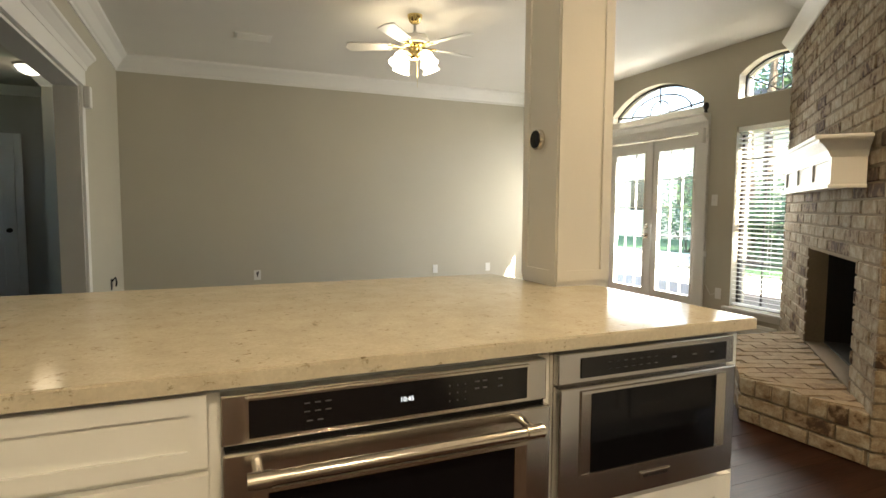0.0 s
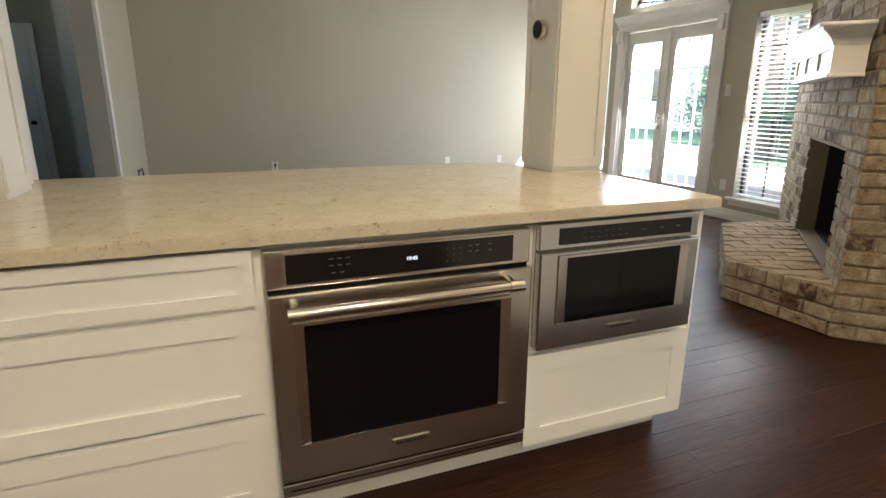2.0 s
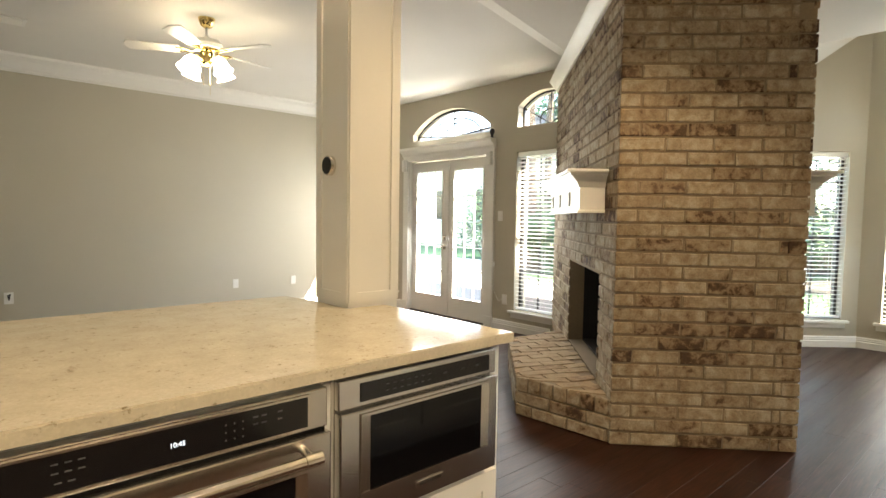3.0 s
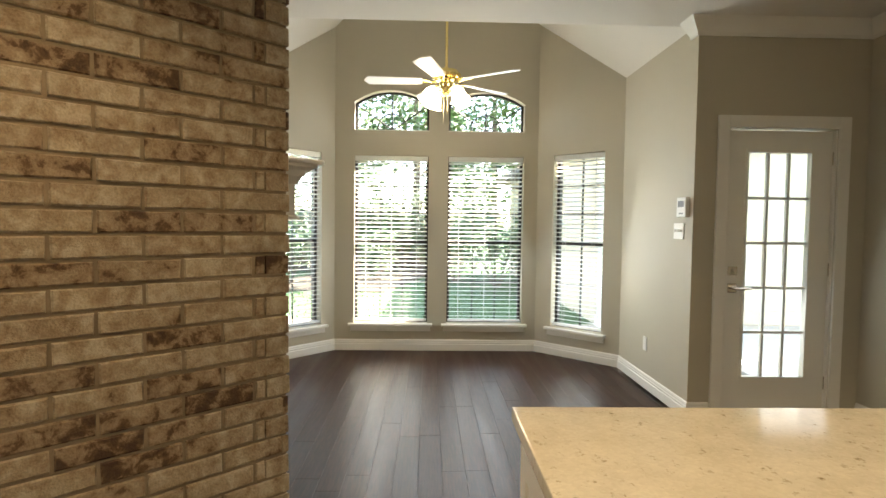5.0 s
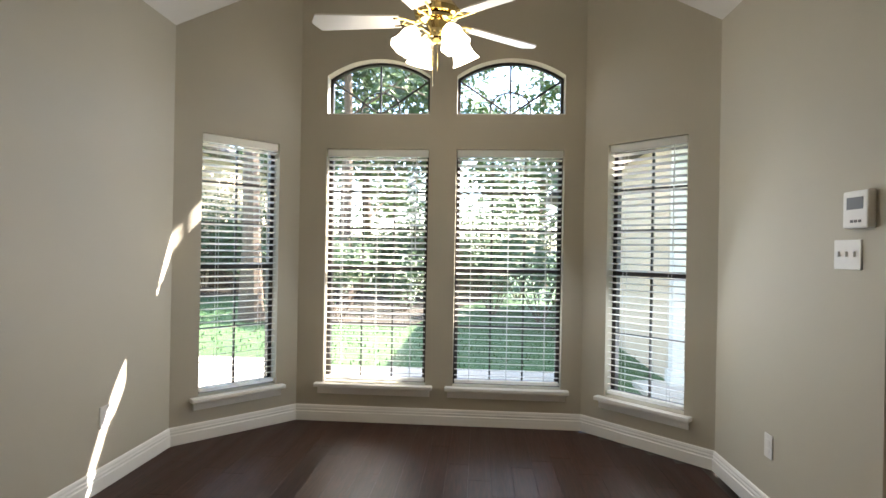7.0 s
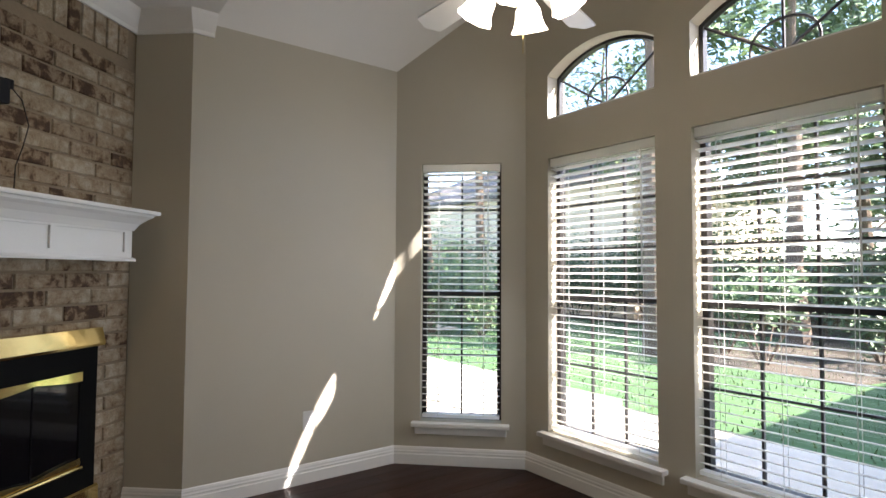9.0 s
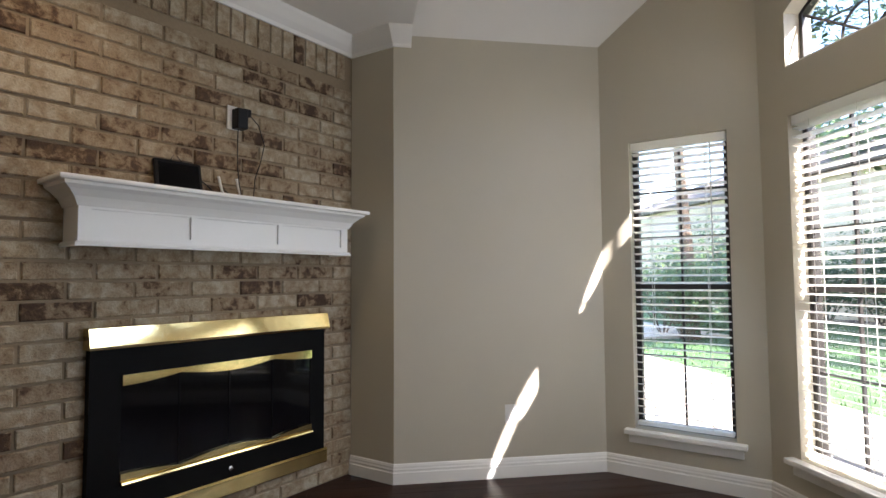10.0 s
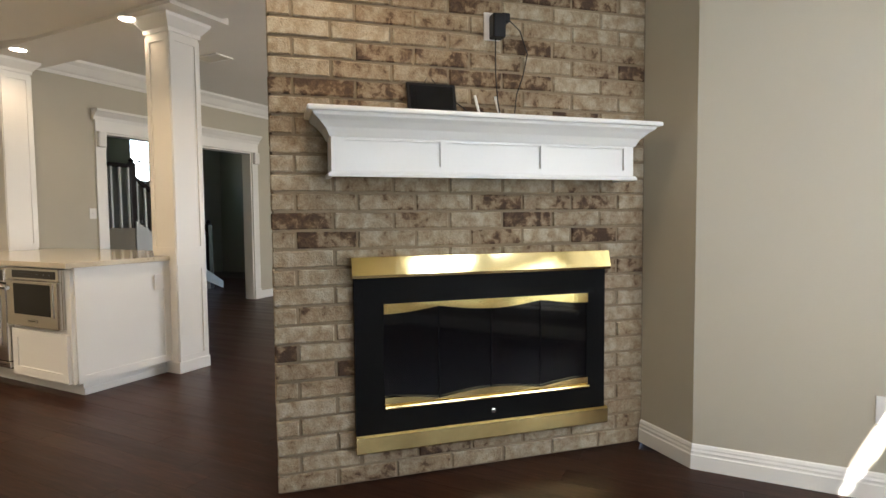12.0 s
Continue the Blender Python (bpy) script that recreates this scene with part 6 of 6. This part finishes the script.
for i in range(8):
    y = -NS * RUN - 0.06 - i * 0.13
    part("baluster", boxed(ST_W - 0.062, y - 0.016, (NS + 1) * RISE, ST_W - 0.03, y + 0.016, (NS + 1) * RISE + 0.9), WHITE, stairs)
part("handrail", tube(bmesh.new(), [(ST_W - 0.046, 0.0, 0.93), (ST_W - 0.046, -NS * RUN, NS * RISE + 0.95)], 0.034, 8), DARKWOOD, stairs, "dark stained handrail")
part("handrail", tube(bmesh.new(), [(ST_W - 0.046, -NS * RUN, (NS + 1) * RISE + 0.92), (ST_W - 0.046, -(NS + 4.2) * RUN, (NS + 1) * RISE + 0.92)], 0.034, 8), DARKWOOD, stairs)
for y, z0_, z1_ in ((0.03, 0.0, 1.1), (-NS * RUN - 0.0, (NS - 1) * RISE, (NS + 1) * RISE + 0.95)):
    nw = part("newel_post", boxed(ST_W - 0.095, y - 0.045, z0_, ST_W - 0.005, y + 0.045, z1_, bevel=0.006), DARKWOOD, stairs, "dark turned newel post")
    smooth(part("finial", lathe(bmesh.new(), [(0.05, z1_), (0.055, z1_ + 0.012), (0.03, z1_ + 0.03), (0.042, z1_ + 0.06), (0.0005, z1_ + 0.10)], 16, Matrix.Translation((ST_W - 0.05, y, 0))), DARKWOOD, nw))
# hall window, six-panel door and dome light
MH = frame_at((-5.2, 8.35), (-5.2, 1.0))
window("window_12", MH @ pose(1.25, 0, 0), 0.93, 1.98, 2.84, 4, slats=False, label="stair hall window with dark grid bars")
hd2 = thing("door_3", "white six-panel hall door in white casing", "door", pose(-2.98, 8.34, 0), kind="structure")
part("leaf", boxed(0, -0.035, 0.01, 0.76, -0.002, 2.03, bevel=0.003), WHITE, hd2)
for x0_, x1_ in ((0.10, 0.35), (0.41, 0.66)):
    for z0_, z1_ in ((0.22, 0.82), (0.95, 1.58), (1.70, 1.92)):
        bm = bmesh.new()
        box(bm, x0_, -0.038, z0_, x1_, -0.0345, z1_)
        box(bm, x0_ + 0.03, -0.046, z0_ + 0.03, x1_ - 0.03, -0.038, z1_ - 0.03, bevel=0.006)
        part("panel", bm, WHITE, hd2)
for q in ((-0.08, 0.0, 0.0, 2.11), (0.76, 0.0, 0.84, 2.11), (0.0, 2.03, 0.76, 2.11)):
    part("casing", boxed(q[0], -0.025, q[1], q[2], -0.001, q[3], bevel=0.004), WHITE, hd2)
smooth(part("door_knob", lathe(bmesh.new(), [(0.028, 0), (0.028, 0.006), (0.011, 0.012), (0.011, 0.03), (0.027, 0.045), (0.024, 0.062), (0.0005, 0.068)], 20, pose(0.69, -0.035, 0.93, 90)), BRONZE, hd2))
dome = thing("ceiling_light", "lit white glass dome ceiling light", "ceiling light", pose(-1.70, 7.06, 2.68))
smooth(part("base", lathe(bmesh.new(), [(0.15, -0.02), (0.155, -0.0005)], 28), WHITE, dome))
smooth(part("dome", lathe(bmesh.new(), [(0.0005, -0.10), (0.06, -0.092), (0.11, -0.065), (0.14, -0.02)], 28), DOMELIGHT, dome, "glowing glass dome"))
bulb(-1.70, 7.06, 2.52, 0.1, 0.13)


# ---- small fixtures ----
def outlet(m, label="white double wall outlet with plate", kind_="outlet", w=0.072, h=0.115):
    o = thing("wall_outlet" if kind_ == "outlet" else "light_switch", label, kind_, m)
    part("plate", boxed(-w / 2, -0.007, -h / 2, w / 2, -0.0005, h / 2, bevel=0.002), PLASTIC, o)
    if kind_ == "outlet":
        for z in (-0.022, 0.022):
            part("socket", boxed(-0.016, -0.009, z - 0.013, 0.016, -0.007, z + 0.013, bevel=0.001), PLASTIC, o)
    else:
        n = max(1, round(w / 0.05) - 0)
        for i in range(n):
            x = (i - (n - 1) / 2) * 0.045
            part("toggle", boxed(x - 0.005, -0.016, -0.008, x + 0.005, -0.007, 0.012, bevel=0.001), PLASTIC, o)
    return o


MNW = frame_at((XE, YB), (XW, YB))
for x in (2.84, 3.66):
    outlet(MNW @ pose(XE - x, 0, 0.39))
cb = thing("cable_box", "open low-voltage wall box with loose cable", "outlet", MNW @ pose(XE - 0.49, 0, 0.40))
part("plate", boxed(-0.04, -0.006, -0.06, 0.04, -0.0005, 0.06), PLASTIC, cb)
part("cable", tube(bmesh.new(), [(0, -0.006, 0.0), (0.01, -0.03, 0.03), (-0.01, -0.03, 0.045), (0, -0.012, -0.02)], 0.006, 6), BLACKPLASTIC, cb)
MWW = frame_at((XW, YB), (XW, YS))
ca = thing("cable_box", "open wall box with loose dark cables", "outlet", MWW @ pose(0.815, 0, 0.46))
part("plate", boxed(-0.035, -0.006, -0.055, 0.035, -0.0005, 0.055), BLACKPLASTIC, ca)
part("cable", tube(bmesh.new(), [(0, -0.006, 0.03), (0.01, -0.04, 0.07), (0.02, -0.05, 0.02), (-0.01, -0.04, -0.02)], 0.008, 6), BLACKPLASTIC, ca)
outlet(MWW @ pose(YB - 2.82, 0, 1.265), "white wall light switch plate", "light switch", 0.075, 0.115)
outlet(MEW @ pose(4.26 - E0, 0, 1.33), "white wall light switch plate", "light switch", 0.072, 0.115)
ho = outlet(MEW @ pose(4.17 - E0, 0, 0.36))
MNS = frame_at((XD, YR), (XS, YR))
outlet(MNS @ pose(0.755, 0, 0.365), "white blank wall plate")
outlet(MNS @ pose(0.20, 0, 1.305), "white triple switch plate", "light switch", 0.155, 0.115)
kp = thing("alarm_keypad", "white wall thermostat keypad with small display", "keypad", MNS @ pose(0.105, 0, 1.47))
part("case", boxed(-0.055, -0.032, -0.065, 0.085, -0.0005, 0.075, bevel=0.008), PLASTIC, kp)
part("display", boxed(-0.03, -0.0335, 0.005, 0.06, -0.032, 0.05), GREYPLASTIC, kp)
bm = bmesh.new()
for i in range(3):
    box(bm, -0.02 + i * 0.022, -0.0345, -0.045, -0.006 + i * 0.022, -0.032, -0.035)
part("buttons", bm, GREYPLASTIC, kp)
MNN = frame_at((XS, YL), STUB)
outlet(MNN @ pose(XS - 5.853, 0, 0.379))
vent = thing("ceiling_vent", "white slatted ceiling air vent", "vent", pose(0.40, 5.8, LIVING_Z))
part("backing", boxed(-0.15, -0.09, -0.004, 0.15, 0.09, -0.001), BLACKPLASTIC, vent)
bm = bmesh.new()
for q in ((-0.17, -0.11, 0.17, -0.085), (-0.17, 0.085, 0.17, 0.11), (-0.17, -0.085, -0.145, 0.085), (0.145, -0.085, 0.17, 0.085)):
    box(bm, q[0], q[1], -0.012, q[2], q[3], -0.0005)
part("frame", bm, WHITE, vent)
for i in range(9):
    o = part("slat", boxed(-0.145, -0.0065, -0.001, 0.145, 0.0065, 0.001), WHITE, vent)
    o.matrix_local = pose(0, -0.07 + i * 0.0175, -0.011, -42)
v2 = copy_thing(vent, pose(0.47, 3.28, LIVING_Z - 0.0, 0, 0, 0))
kn = thing("wall_sensor", "small dark round sensor on the door shelf", "sensor", MEW @ pose(4.37 - E0, -0.055, 2.241))
smooth(part("body", lathe(bmesh.new(), [(0.018, 0), (0.014, 0.03), (0.028, 0.055), (0.030, 0.085), (0.018, 0.105), (0.0005, 0.11)], 16), BRONZE, kn))

cord = thing("sensor_cable", "thin white cable running down beside the french doors", "cable", MEW @ pose(4.345 - E0, 0, 0))
part("cable", tube(bmesh.new(), [(0.0, -0.006, 2.20), (0.004, -0.006, 1.5), (0.0, -0.006, 0.80), (-0.006, -0.006, 0.45), (-0.09, -0.012, 0.33), (-0.165, -0.014, 0.37)], 0.0035, 6), CORD, cord)
part("contact_sensor", boxed(-0.012, -0.022, 0.73, 0.014, -0.002, 0.79, bevel=0.003), PLASTIC, cord)

# ---- floor planks ----
plank_me = {}


def plank_mesh(l, w):
    key = (round(l, 2), w)
    if key not in plank_me:
        bm = bmesh.new()
        c = 0.0007
        lo_ = [bm.verts.new(p) for p in ((0, 0, -0.018), (l, 0, -0.018), (l, w, -0.018), (0, w, -0.018))]
        mi = [bm.verts.new(p) for p in ((0, 0, -c), (l, 0, -c), (l, w, -c), (0, w, -c))]
        hi_ = [bm.verts.new(p) for p in ((c, c, 0), (l - c, c, 0), (l - c, w - c, 0), (c, w - c, 0))]
        bm.faces.new(hi_)
        for a_, b_ in ((lo_, mi), (mi, hi_)):
            for i in range(4):
                bm.faces.new((a_[i], a_[(i + 1) % 4], b_[(i + 1) % 4], b_[i]))
        me = bpy.data.meshes.new("plank")
        bm.to_mesh(me)
        bm.free()
        me.materials.append(FLOORWOOD)
        plank_me[key] = me
    return plank_me[key]


rest = bmesh.new()
rp = random.Random(11)
PW = 0.1275
y = YS
while y < YB + 0.05:
    if y < YR - 0.05:
        x0_, x1_ = XW, XD + 0.1
    elif y < YL:
        x1_ = XB + 0.03 - max(0.0, YCR - y) * 0.99 - max(0.0, y - YCL) * 1.1
        x0_ = XW
    else:
        x0_, x1_ = (XW if y < 2.6 else -5.2), XE + 0.05
    x = x0_ - rp.uniform(0, 0.9)
    while x < x1_:
        l = rp.choice((0.9, 1.05, 1.2, 1.35))
        a_, b_ = max(x, x0_), min(x + l, x1_)
        if b_ - a_ > 0.03:
            if 2.0 > y > -1.35 and a_ > -0.2:
                o = new("plank", plank_mesh(b_ - a_ - 0.0005, PW - 0.0005))
                o.parent = floor_base
                o.location = (a_, y, rp.uniform(-0.0002, 0.0002))
            else:
                box(rest, a_, y, -0.018, b_ - 0.0006, y + PW - 0.0006, rp.uniform(-0.0002, 0.0002))
        x += l
    y += PW
pr_ = part("planks", rest, FLOORWOOD, floor_base)
tagged(pr_, kind="stuff")
